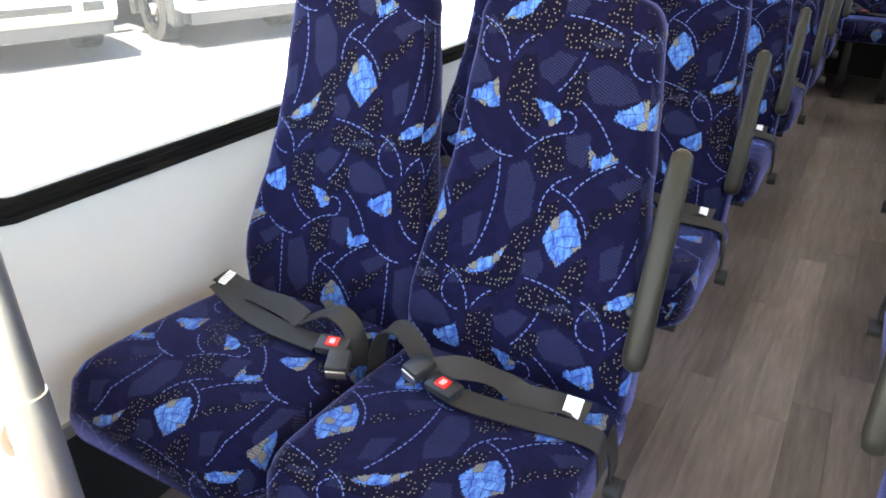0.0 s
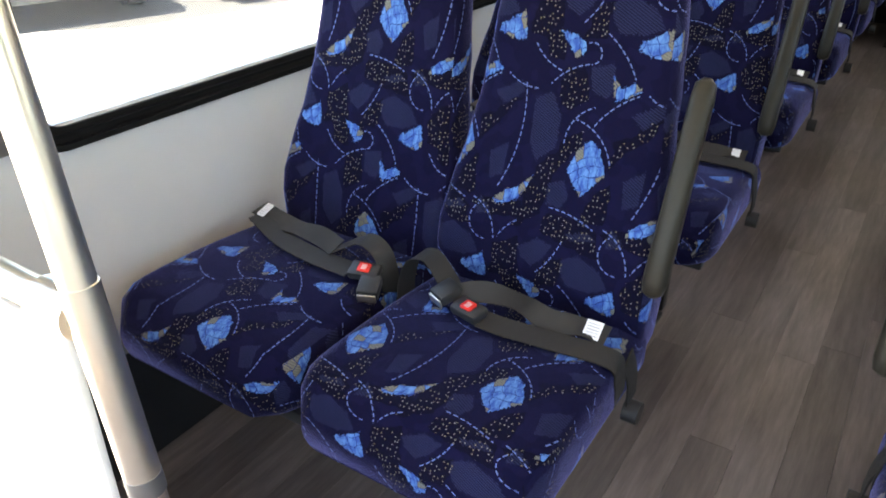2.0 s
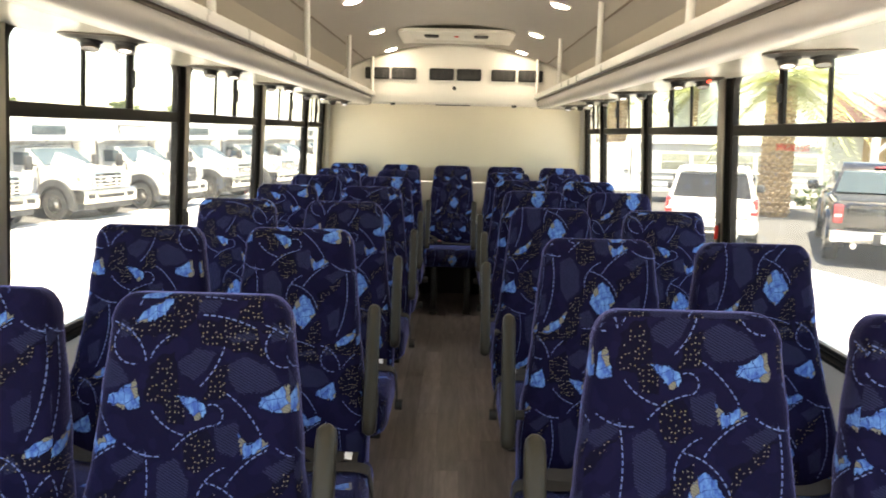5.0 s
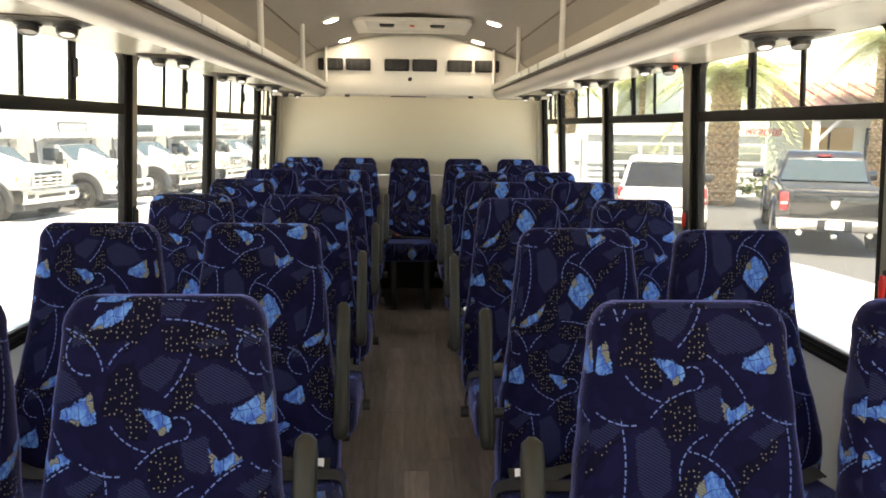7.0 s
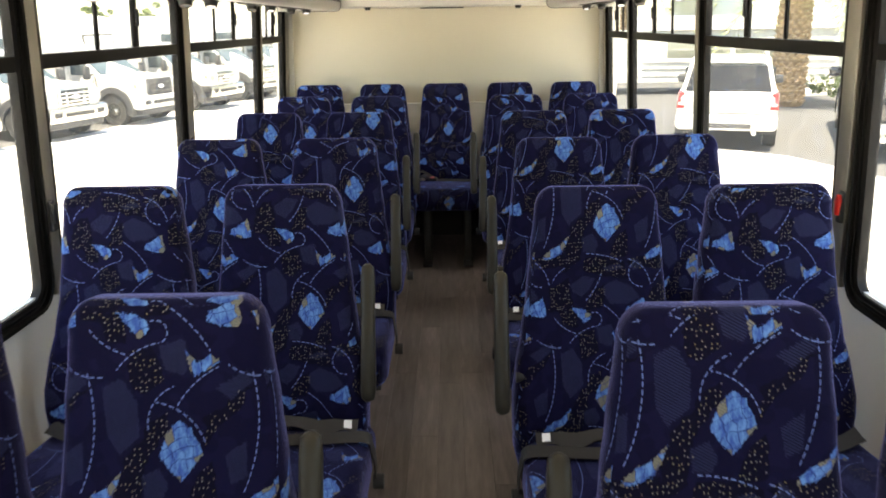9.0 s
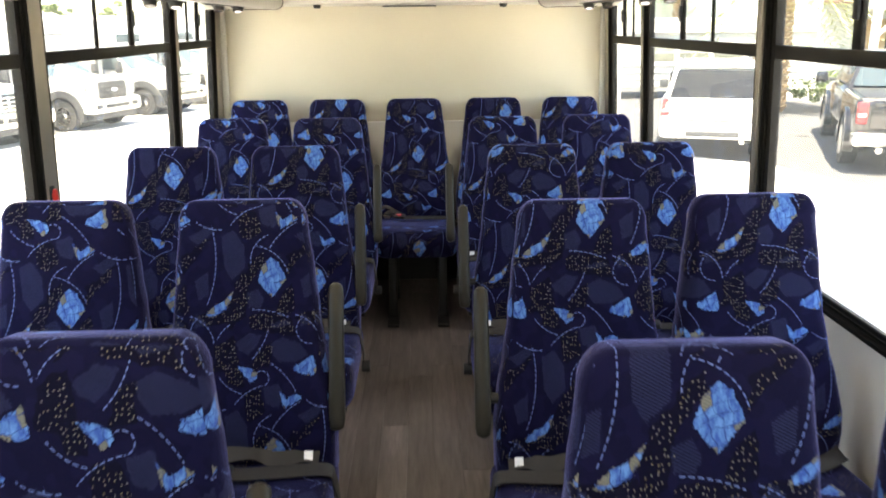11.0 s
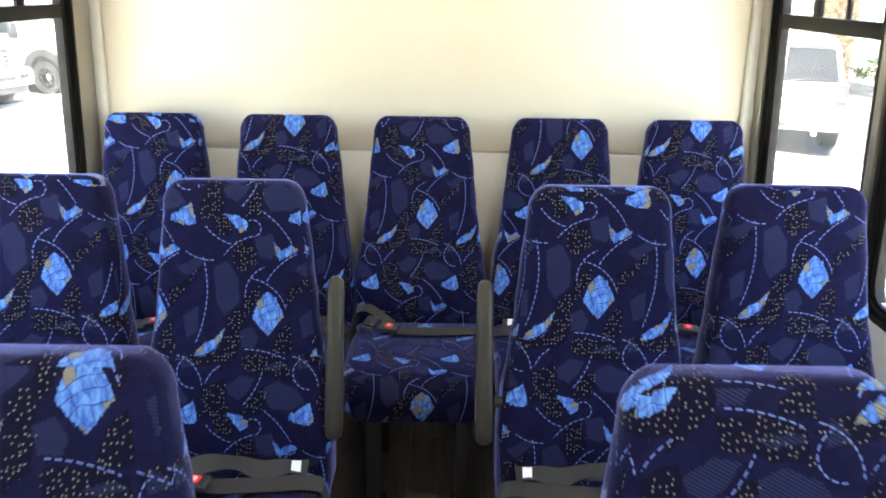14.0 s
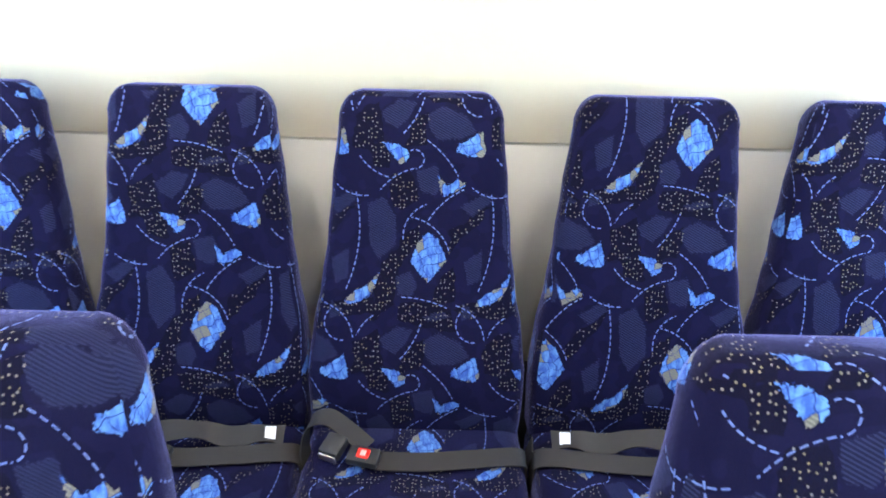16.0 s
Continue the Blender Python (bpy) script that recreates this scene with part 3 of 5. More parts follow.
def rack(side):
    r = thing("luggage_rack", "cream moulded overhead luggage rack with white rail along the side wall", "luggage rack", "overhead racks")
    y0, y1 = FRONT_Y, 5.78
    off = 0.0 if side > 0 else 0.018
    shelf = [(1.083, 1.616), (0.77, 1.603), (0.77, 1.614), (1.083, 1.630)]
    part("shelf", loft(bm_new(), [[(side * x, y, z) for x, z in shelf] for y in (y0, y1)]), SHELF, r, "glossy cream shelf underside")
    lip = [(x + off, z) for x, z in ((0.79, 1.604), (0.74, 1.588), (0.700, 1.584), (0.680, 1.586), (0.664, 1.592), (0.653, 1.603), (0.648, 1.617), (0.648, 1.638), (0.653, 1.645), (0.70, 1.648), (0.79, 1.618))]
    cuts = [y0, 0.9, 4.2, y1]
    along = lambda a, b: [a + (b - a) * k / 12 for k in range(13)]
    for a, b in zip(cuts, cuts[1:]):
        part("fascia", loft(bm_new(), [[(side * x, y, z) for x, z in lip] for y in along(a + 0.0012, b - 0.0012)]), FASCIA, r, "rounded cream fascia")
    part("rail", box(bm_new(), (side * (0.620 + off), y0, 1.652), (side * (0.656 + off), y1 + 0.004, 1.688), 0.004, 2), RAIL_WHITE, r, "white rail strip")
    part("groove", box(bm_new(), (side * (0.644 + off), y0, 1.640), (side * (0.662 + off), y1 - 0.004, 1.656)), BROWN, r, "dark groove")
    for y in (-0.7, 0.5, 1.80, 3.13, 4.44, 5.74):
        part("post", rod(bm_new(), (side * (0.637 + off), y, 1.68), (side * (0.637 + off), y, roof_z(0.637) + 0.005), 0.013), RAIL_WHITE, r, "white upright post")
    part("cove_panel", loft(bm_new(), [[(side * x, y, z) for x, z in ((1.07, 1.70), (0.86, roof_z(0.86) - 0.004), (0.87, roof_z(0.87) + 0.004), (1.082, 1.71))] for y in (y0, y1)]), COVE, r, "beige cloth cove panel")
    part("end_edge", loft(bm_new(), [[(side * (x - 0.0025), y, z - 0.0025) for x, z in lip] for y in (y1 + 0.0005, y1 + 0.006)]), BROWN, r, "dark edging of the fascia end")
    part("end_edge", box(bm_new(), (side * (0.70 + off), y1 + 0.001, 1.5835), (side * 0.95, y1 + 0.010, 1.587)), BROWN, r, "dark edging under the rack end")
    part("end_cap", box(bm_new(), (side * (0.665 + off), y1, 1.588), (side * 1.07, y1 + 0.012, 1.69), 0.005), RACK, r)
    return r


for side in (-1, 1):
    rack(side)


def reading_light(side, k, y):
    u = thing("reading_light", "dark oval passenger service unit with two swivel spotlights under the rack", "reading light", "reading lights", pose(0.92 if side > 0 else -0.905, y, 1.608, 0, side * -2.8, 0))
    part("plate", loft(bm_new(), [[(a * f, b * f, z) for a, b in rounded(0.222, 0.125, 0.06, 8)] for f, z in ((1, 0), (1.0, -0.004), (0.86, -0.010))]), LAMP_BLACK, u, "dark oval plate")
    part("rim", loft(bm_new(), [[(a * f, b * f, z) for a, b in rounded(0.230, 0.135, 0.065, 8)] for f, z in ((1, 0.001), (1.0, -0.003), (0.97, -0.004))]), BROWN, u, "brown edge of the plate")
    for x in (side * -0.055, side * 0.037):
        collar = part("collar", rod(bm_new(), (x, 0, -0.012), (x, 0, -0.018), 0.032, 0.030, 24), BUCKLE, u, "round collar")
        cup = part("spot_cup", loft(bm_new(), [[(r * math.cos(w), r * math.sin(w), z) for w in (math.tau * i / 24 for i in range(24))] for r, z in ((0.023, 0.0), (0.0250, -0.006), (0.0245, -0.016), (0.0225, -0.020))]), BUCKLE, u, "swivel lamp cup")
        cup.matrix_basis = pose(x, 0, -0.013, -16, side * 6, 0)
        part("lens_ring", loft(bm_new(), [[(r * math.cos(w), r * math.sin(w), z) for w in (math.tau * i / 24 for i in range(24))] for r, z in ((0.0228, -0.0195), (0.022, -0.023), (0.0165, -0.023), (0.016, -0.0195))], caps=False), BROWN, cup, "brown bezel")
        part("lens", rod(bm_new(), (0, 0, -0.0195), (0, 0, -0.0215), 0.0163, seg=24), READ_GLOW if side * x < 0 else LENS, cup, "round lens")
    if (side, k) == (1, 2):
        part("call_lamp", rod(bm_new(), (0.045, -0.045, -0.010), (0.045, -0.047, -0.017), 0.007, seg=12), CALL_GLOW, u, "small lit red call lamp")
    return u


for side in (-1, 1):
    for k in range(6):
        reading_light(side, k, 0.73 + 0.97 * k)

# ---- rear air conditioning, hatch and ceiling lamps ----
ac = thing("air_conditioner", "white rear ceiling air-conditioning housing with six black vents", "air conditioner")
bm = bm_new()
front_z = lambda x: roof_z(x) - 0.002
rings = []
for x in [0.90 * (k / 12 - 1) for k in range(25)]:
    t = front_z(x)
    rings.append([(x, BACK_Y - 0.003, 1.605), (x, 5.86, 1.600), (x, 5.80, 1.612), (x, 5.775, 1.65), (x, 5.77, 1.70), (x, 5.77, t - 0.02), (x, 5.79, t), (x, BACK_Y - 0.003, t)])
loft(bm, rings)
part("housing", bm, AC_WHITE, ac, "glossy white housing")
LOUVRE = plain("louvre_grey", (0.075, 0.072, 0.068), 0.5)
for cx in (-0.618, -0.409, -0.111, 0.103, 0.374, 0.585):
    v = part("vent", box(bm_new(), (cx - 0.090, 5.752, 1.789), (cx + 0.090, 5.772, 1.871), 0.01), VENT_DARK, ac, "black louvred vent")
    for k in range(5):
        part("louvre", box(bm_new(), (cx - 0.079, 5.746, 1.801 + k * 0.0145), (cx + 0.079, 5.754, 1.8055 + k * 0.0145)), LOUVRE, v, "grey louvre blade")
    for dx in (-0.05, 0.0, 0.05):
        part("louvre_post", box(bm_new(), (cx + dx - 0.003, 5.743, 1.797), (cx + dx + 0.003, 5.75, 1.864)), LOUVRE, v)
    part("vent_rim", loft(bm_new(), [[(cx + a * k, y, 1.830 + b * k) for a, b in rounded(0.185, 0.086, 0.012, 4)] for k, y in ((1.04, 5.772), (1.03, 5.748), (0.95, 5.748), (0.94, 5.760))], caps=False), VENT_DARK, v, "raised black rim")
part("drain_knob", rod(bm_new(), (-0.01, 5.752, 1.725), (-0.01, 5.772, 1.725), 0.016), BUCKLE, ac, "small round sensor")
for side in (-1, 1):
    part("end_speaker", rod(bm_new(), (side * 0.80, 5.755, 1.700), (side * 0.80, 5.775, 1.700), 0.036, seg=24), BUCKLE, ac, "black round speaker")
# Thin black box stands in for the dark of the gap below the lip.
part("lip_gap", box(bm_new(), (-0.16, 5.855, 1.5935), (0.12, 5.885, 1.6005), 0.002), BUCKLE, ac, "black strip put in for the dark gap under the lip")
for x in (-0.50, 0.47):
    part("fixing_knob", rod(bm_new(), (x, 5.84, 1.606), (x, 5.84, 1.588), 0.022, 0.016), BUCKLE, ac, "black fixing knob")

hatch = thing("roof_hatch", "cream roof escape hatch with a recessed handle", "roof hatch")
bm = bm_new()
loft(bm, [[(a, 5.02 + b, roof_z(a) + dz) for a, b in rounded(w, h, 0.05)] for w, h, dz in ((0.76, 0.66, -0.001), (0.76, 0.66, -0.022), (0.66, 0.56, -0.026), (0.62, 0.52, -0.008))])
part("frame", bm, RACK, hatch, "cream hatch frame")
part("handle", box(bm_new(), (-0.16, 4.99, roof_z(0.1) - 0.035), (0.16, 5.05, roof_z(0.1) - 0.008), 0.01), RACK, hatch, "cream handle bar")
for x in (-0.17, 0.17):
    part("grip", box(bm_new(), (x - 0.05, 4.97, roof_z(x) - 0.040), (x + 0.05, 5.07, roof_z(x) - 0.012), 0.012), VENT_DARK, hatch, "black grip")
part("latch", rod(bm_new(), (0, 5.02, roof_z(0) - 0.045), (0, 5.02, roof_z(0) - 0.03), 0.014), RED, hatch, "red release latch")

for x in (-0.50, 0.50):
    for y in (0.2, 1.4, 2.5, 3.45, 4.56, 5.60):
        lamp = thing("ceiling_light", "round white recessed LED ceiling light, switched on", "ceiling light", "ceiling lights", pose(x, y, roof_z(x) - 0.001, 0, math.degrees(math.atan(0.54 * x)), 0))
        part("bezel", rod(bm_new(), (0, 0, 0), (0, 0, -0.010), 0.056, 0.048, 28), RAIL_WHITE, lamp)
        part("diffuser", rod(bm_new(), (0, 0, -0.0098), (0, 0, -0.013), 0.042, 0.038, 28), GLOW, lamp, "glowing diffuser")


# ---- seats ----
ROW_Y = {-1: (0.990, 1.871, 2.722, 3.569, 4.419, 5.220), 1: (0.971, 1.802, 2.647, 3.519, 4.379, 5.207)}
REST_Y = 6.028
LEAN_BACK = 9.5
REAR_UP = 0.007
# small shifts of single seats: x and y of the aisle seat, then of the window seat
NUDGE = {(0, -1): (-0.002, 0.004, 0.026, 0.016), (0, 1): (0.001, -0.013, 0.0, 0.0), (1, -1): (-0.017, 0.003, -0.006, -0.002), (1, 1): (0.015, 0.009, -0.004, -0.003),
         (2, -1): (-0.016, -0.002, -0.003, 0.003), (2, 1): (-0.014, 0.005, -0.018, 0.006), (3, -1): (0.0, -0.015, 0.009, -0.002), (3, 1): (0.010, -0.018, -0.002, 0.016),
         (4, -1): (-0.006, -0.022, 0.0, -0.006), (4, 1): (0.014, -0.011, -0.009, -0.003), (5, -1): (0.010, -0.010, 0.015, 0.015), (5, 1): (-0.003, -0.011, -0.005, 0.019)}


def weave_uv(bm, lying=False):
    """Cloth laid over a cushion in metres, wrapped round its sides."""
    layer = bm.loops.layers.uv.new("cloth")
    bm.normal_update()
    for f in bm.faces:
        nx, ny, nz = (abs(c) for c in f.normal)
        for l in f.loops:
            x, y, z = l.vert.co
            if nx > 0.75:
                l[layer].uv = (x + y * (1 if f.normal.x > 0 else -1), z)
            elif nz > 0.72:
                l[layer].uv = (x, z + y)
            else:
                l[layer].uv = (x, z + y * (1 if lying or nz > 0.4 else 0))
    return bm


def half_width(s):
    """Half the backrest's width at height s above its foot."""
    pts = [(0.0, 0.196), (0.08, 0.212), (0.20, 0.214), (0.28, 0.207), (0.36, 0.192), (0.46, 0.178), (0.58, 0.167), (0.68, 0.155), (0.755, 0.148)]
    for (a, u), (b, v) in zip(pts, pts[1:]):
        if s <= b:
            t = (s - a) / (b - a)
            t = t * t * (3 - 2 * t)
            return u + (v - u) * t
    return pts[-1][1]


def backrest_bm():
    """Upright padded shell, foot at the origin, front towards -y."""
    bm = bm_new()
    rings = []
    tall = 0.755
    marks = [0.0, 0.02] + [0.02 + (tall - 0.09) * k / 14 for k in range(1, 15)]
    for s in marks:
        w = half_width(s)
        t = 0.105 - 0.030 * s / tall
        if s == 0.0:
            w, t = w - 0.015, t - 0.02
        belly = -0.016 * math.sin(min(1, s / 0.5) * math.pi)
        lumbar = 0.034 * math.exp(-((s - 0.17) / 0.12) ** 2)
        t, belly = t + lumbar, belly - lumbar / 2
        rings.append([(a, b + belly, s) for a, b in rounded(2 * w, t, min(0.032, t * 0.45), 4)])
    s0, w0, t0 = marks[-1], half_width(marks[-1]), 0.105 - 0.030 * marks[-1] / tall
    for k in range(1, 7):
        a = radians(15 * k)
        d = 0.037 * (1 - math.cos(a))
        rings.append([(x, y, s0 + 0.054 * math.sin(a) + 0.012 * (1 - (x / w0) ** 2) * k / 6) for x, y in rounded(2 * (w0 - d), max(0.012, t0 * (0.50 + 0.50 * math.cos(a) ** 0.6)), max(0.005, min(0.028, t0 * 0.45) * (0.3 + 0.7 * math.cos(a) ** 0.6)), 4)])
    return weave_uv(loft(bm, rings))


def cushion_bm():
    """Padded seat, centre of its rear edge at the origin of x and y, front towards -y."""
    bm = bm_new()
    rings = []
    deep, half = 0.475, 0.213
    n = 16
    for k in range(n + 1):
        t = k / n
        y = -deep * t
        # plan: nearly square with rounded front corners
        front = max(0.0, (t - 0.80) / 0.20)
        w = half * (1 - 0.18 * front ** 2.4)
        top = 0.472 + 0.030 * math.sin(min(1, t * 1.05) * math.pi * 0.62)
        if t > 0.90:
            top -= 0.050 * ((t - 0.90) / 0.10) ** 2.4
        low = 0.362 + 0.018 * front ** 2.0
        h = top - low
        ring = []
        for a, b in rounded(2 * w, h, min(0.040, h * 0.46), 5):
            crown = 0.008 * (1 - (a / w) ** 2) if b > 0 else 0.0
            ring.append((a, y, low + h / 2 + b + crown))
        rings.append(ring)
    return weave_uv(loft(bm, rings), True)


BACK_MESH = mesh_of("backrest", backrest_bm(), FABRIC, 60)
CUSHION_MESH = mesh_of("seat_cushion", cushion_bm(), FABRIC, 60)
arm_rings = []
for k, (s, w, t) in enumerate(((0, .006, .010), (.008, .017, .024), (.03, .020, .031), (.12, .019, .031), (.26, .018, .030), (.36, .018, .028), (.385, .016, .022), (.395, .006, .008))):
    arm_rings.append([(a, b, s * 0.91) for a, b in rounded(2 * w, 2 * t * 0.72, min(w, t * 0.72) * 0.8, 4)])
ARM_MESH = mesh_of("armrest", loft(bm_new(), arm_rings), ARMREST, 50)


def shared(name, mesh, parent, m, label=""):
    ob = new(name, mesh)
    ob.parent = parent
    ob.matrix_basis = m
    return tagged(ob, label)


def belt(parent, x, y, flip, loose, tagged_end=True, dropped=True, first=False):
    """Lap belt laid over a cushion: strap, standing loop, adjuster and red-button buckle."""
    top = 0.507
    s = -1 if flip else 1
    wall_side = first and not dropped
    if wall_side:
        run = [(x + s * 0.188, y - 0.008, 0.506), (x + s * 0.140, y - 0.032, top + 0.003), (x + s * 0.06, y - 0.066, top + 0.004), (x - s * 0.04, y - 0.090, top + 0.008), (x - s * 0.140, y - 0.095, top + 0.010)]
        loop = [(x - s * 0.205, y - 0.060, 0.455), (x - s * 0.203, y - 0.062, 0.515), (x - s * 0.186, y - 0.060, 0.552), (x - s * 0.150, y - 0.056, 0.566), (x - s * 0.112, y - 0.056, 0.548), (x - s * 0.080, y - 0.062, top + 0.022)]
        back = [(x - s * 0.080, y - 0.062, top + 0.024), (x - s * 0.02, y - 0.046, top + 0.026), (x + s * 0.06, y - 0.030, top + 0.016), (x + s * 0.12, y - 0.016, top + 0.010), (x + s * 0.192, y + 0.004, top + 0.010)]
        held, tilt, clasp = (x - s * 0.172, y - 0.094, top + 0.017), 16, (x - s * 0.200, y - 0.118, top + 0.004)
    else:
        slid = 0.048 if abs(x) < 0.1 else 0.0
        over = [(x + s * 0.212, y - 0.030, 0.400), (x + s * 0.214, y - 0.048, 0.455), (x + s * 0.200, y - 0.062, 0.497)] if dropped else [(x + s * 0.205, y - 0.010, 0.490), (x + s * 0.180, y - 0.045, 0.506)]
        run = over + [(x + s * 0.10, y - 0.085 - loose, top + 0.002), (x + s * 0.02, y - 0.098 - loose, top + 0.006), (x - s * (0.02 + slid), y - 0.102 - loose, top + 0.010)]
        loop = [(x - s * 0.200, y - 0.062, 0.460), (x - s * 0.206, y - 0.050, 0.505), (x - s * 0.196, y - 0.036, 0.548), (x - s * 0.162, y - 0.036, 0.562), (x - s * 0.122, y - 0.052, 0.544), (x - s * 0.085, y - 0.076, top + 0.020)]
        back = [(x - s * 0.085, y - 0.078, top + 0.024), (x - s * 0.03, y - 0.058, top + 0.034), (x + s * 0.03, y - 0.048, top + 0.028), (x + s * 0.08, y - 0.042, top + 0.008), (x + s * 0.13, y - 0.030, top + 0.008), (x + s * 0.178, y - 0.028, top + 0.004)]
        held, tilt, clasp = (x - s * (0.042 + slid), y - 0.100 - loose, top + 0.017), 10, (x - s * (0.098 + slid), y - 0.082, top + 0.024)
    b = part("seat_belt", ribbon(bm_new(), spline(run), (0, 1, 0.15), 0.042, 0.0024), WEBBING, parent, "charcoal webbing belt lying on the cushion")
    part("belt_loop", ribbon(bm_new(), spline(loop), (0.25, 1, 0.2), 0.040, 0.0024), WEBBING, b, "standing loop of webbing")
    if tagged_end:
        sides = [(0.1 * math.sin(k * 0.5), 1, 0.5 + 0.35 * math.sin(k * 0.42)) for k in range((len(back) - 1) * 6 + 1)]
        part("belt_fold", ribbon(bm_new(), spline(back), sides, 0.040, 0.0024), WEBBING, b, "free end of the belt folded back")
    m = pose(*held, tilt, 0, -14 * s)
    for name, lo, hi, bev, mat, text in (("buckle", (-0.030, -0.019, -0.009), (0.030, 0.019, 0.009), 0.006, BUCKLE, "black plastic buckle"),
                                         ("red_button", (-0.012, -0.0105, 0.008), (0.012, 0.0105, 0.0115), 0.003, RED, "red release button"),
                                         ("press_mark", (-0.005, -0.006, 0.0113), (0.005, 0.006, 0.0122), 0.001, PINK, "pale press mark")):
        piece = part(name, box(bm_new(), lo, hi, bev), mat, b, text)
        piece.matrix_basis = m
    m = pose(*clasp, 14, 0, -24 * s)
    adjuster = part("adjuster", box(bm_new(), (-0.020, -0.023, -0.010), (0.020, 0.023, 0.012), 0.005), BUCKLE, b, "black belt adjuster")
    adjuster.matrix_basis = m
    tongue = part("tongue", box(bm_new(), (-0.018, -0.026, -0.0125), (0.016, -0.0225, 0.004), 0.001), CHROME, b, "steel tongue")
    tongue.matrix_basis = m
    if not tagged_end:
        return b
    k = 0.82 if first else 0.60
    tag = part("tag", box(bm_new(), (-0.017 * k, -0.021 * k, 0.0), (0.017 * k, 0.021 * k, 0.0012)), TAG, b, "white woven care tag")
    tag.matrix_basis = pose(x + s * 0.168, y - 0.002, top + 0.0125, 26, 8 * s, 16 * s) if wall_side else pose(x + s * 0.153, y - 0.030, top + 0.0095, 27, 4 * s, 6 * s)
    for k in range(5 if first else 0):
        line = part("print_line", box(bm_new(), (-0.010, -0.012 + 0.0056 * k, 0.0012), (0.010, -0.0110 + 0.0056 * k, 0.0015)), TAG_INK, b)
        line.matrix_basis = tag.matrix_basis.copy()
    return b


PINK = plain("pale_red_mark", (0.75, 0.42, 0.40), 0.5)


def seat_place(parent, x, y, cut_back, cut_seat, flip, loose=0.0, tagged_end=False, dropped=True, first=False, nudge=(0, 0), rear=False):
    """One seat of a unit: backrest, cushion and belt, at the unit's own x and y."""
    back = shared("backrest", BACK_MESH, parent, pose(x + nudge[0], y - 0.165 + nudge[1], 0.366, -LEAN_BACK, 0, 0))
    back.color = (*cut_back, 0, 1)
    seat = shared("seat_cushion", CUSHION_MESH, parent, pose(x, y - 0.185, -0.018 if rear else 0.0))
    seat.color = (*cut_seat, 0, 1)
    b = belt(parent, x, y - (0.275 if first else 0.235 if tagged_end or abs(x) < 0.1 else 0.205), flip, loose, tagged_end, dropped, first)
    if rear:
        b.matrix_basis = pose(0, -0.028, -0.018)


def seat_frame(parent, xs, y, legs, set_back=0.0):
    lo, hi = min(xs) - 0.19, max(xs) + 0.19
    part("seat_frame", box(bm_new(), (lo, y - 0.61, 0.352), (hi, y - 0.575, 0.378), 0.004), FRAME_BLACK, parent, "black tubular frame rail")
    part("seat_frame", box(bm_new(), (lo, y - 0.27, 0.352), (hi, y - 0.235, 0.378), 0.004), FRAME_BLACK, parent)
    part("back_frame", pipe(bm_new(), [(lo + 0.03, y - 0.12, 0.40), (hi - 0.03, y - 0.12, 0.40)], 0.014), FRAME_BLACK, parent)
    for x in legs:
        bm = bm_new()
        box(bm, (x - 0.022, y - 0.60 + set_back, 0.012), (x + 0.022, y - 0.56 + set_back, 0.36), 0.005)
        leg = part("leg", bm, FRAME_BLACK, parent, "black steel leg")
        part("foot_plate", box(bm_new(), (x - 0.03, y - 0.70 + set_back, -0.002), (x + 0.03, y - 0.50 + set_back, 0.014), 0.003), FRAME_BLACK, leg)
        part("leg", box(bm_new(), (x - 0.022, y - 0.28, 0.0), (x + 0.022, y - 0.24, 0.36), 0.005), FRAME_BLACK, parent)


def belt_anchor(parent, x, y):
    """Retractor with webbing stub at the aisle edge of a cushion."""
    a = part("belt_anchor", rod(bm_new(), (x - 0.012, y - 0.26, 0.345), (x + 0.016, y - 0.26, 0.345), 0.021, seg=18), BUCKLE, parent, "black belt anchor")
    part("webbing_stub", ribbon(bm_new(), spline([(x - math.copysign(0.004, -x), y - 0.26, 0.37), (x + math.copysign(0.006, x), y - 0.265, 0.42), (x + math.copysign(0.012, x), y - 0.285, 0.47)]), (0, 1, 0), 0.044, 0.003), WEBBING, a)


def double_seat(side, y, cuts, label, group, inner=0.403, pitch=0.44, armrest=True, nudge=(0, 0, 0, 0)):
    """Two-place seat; side -1 stands at the left wall, 1 at the right."""
    unit = thing("double_seat", label, "bus seat", group, pose(0, y, 0 if armrest else REAR_UP))
    edge = inner - 0.22
    inner, outer = side * inner, side * (inner + pitch)
    first = label == LABEL_FRONT
    seat_place(unit, inner, 0, cuts[0], cuts[1], side > 0, 0.0, True, True, first, nudge[:2], not armrest)
    seat_place(unit, outer, 0, cuts[2], cuts[3], side < 0, 0.01, first, False, first, nudge[2:], not armrest)
    seat_frame(unit, (inner, outer), 0, (side * (edge + 0.20),), 0.20)
    part("gap_web", box(bm_new(), (side * (edge + 0.44) - 0.006, -0.60, 0.39), (side * (edge + 0.44) + 0.006, -0.20, 0.44)), FRAME_BLACK, unit)
    if armrest:
        shared("armrest", ARM_MESH, unit, pose(side * (edge - (0.024 if side > 0 else 0.0)) + nudge[0], -0.226, 0.560, -20, 0, 0), "folded-up dark urethane armrest")
        part("pivot", rod(bm_new(), (side * (edge - 0.002), -0.180, 0.640), (side * (edge + 0.035), -0.180, 0.640), 0.013), FRAME_BLACK, unit, "armrest pivot")
    belt_anchor(unit, side * (edge - 0.004), 0)
    return unit


LABEL_FRONT = "navy patterned double seat beside the steel entrance pole, lap belts laid"
rng = random.Random(7)
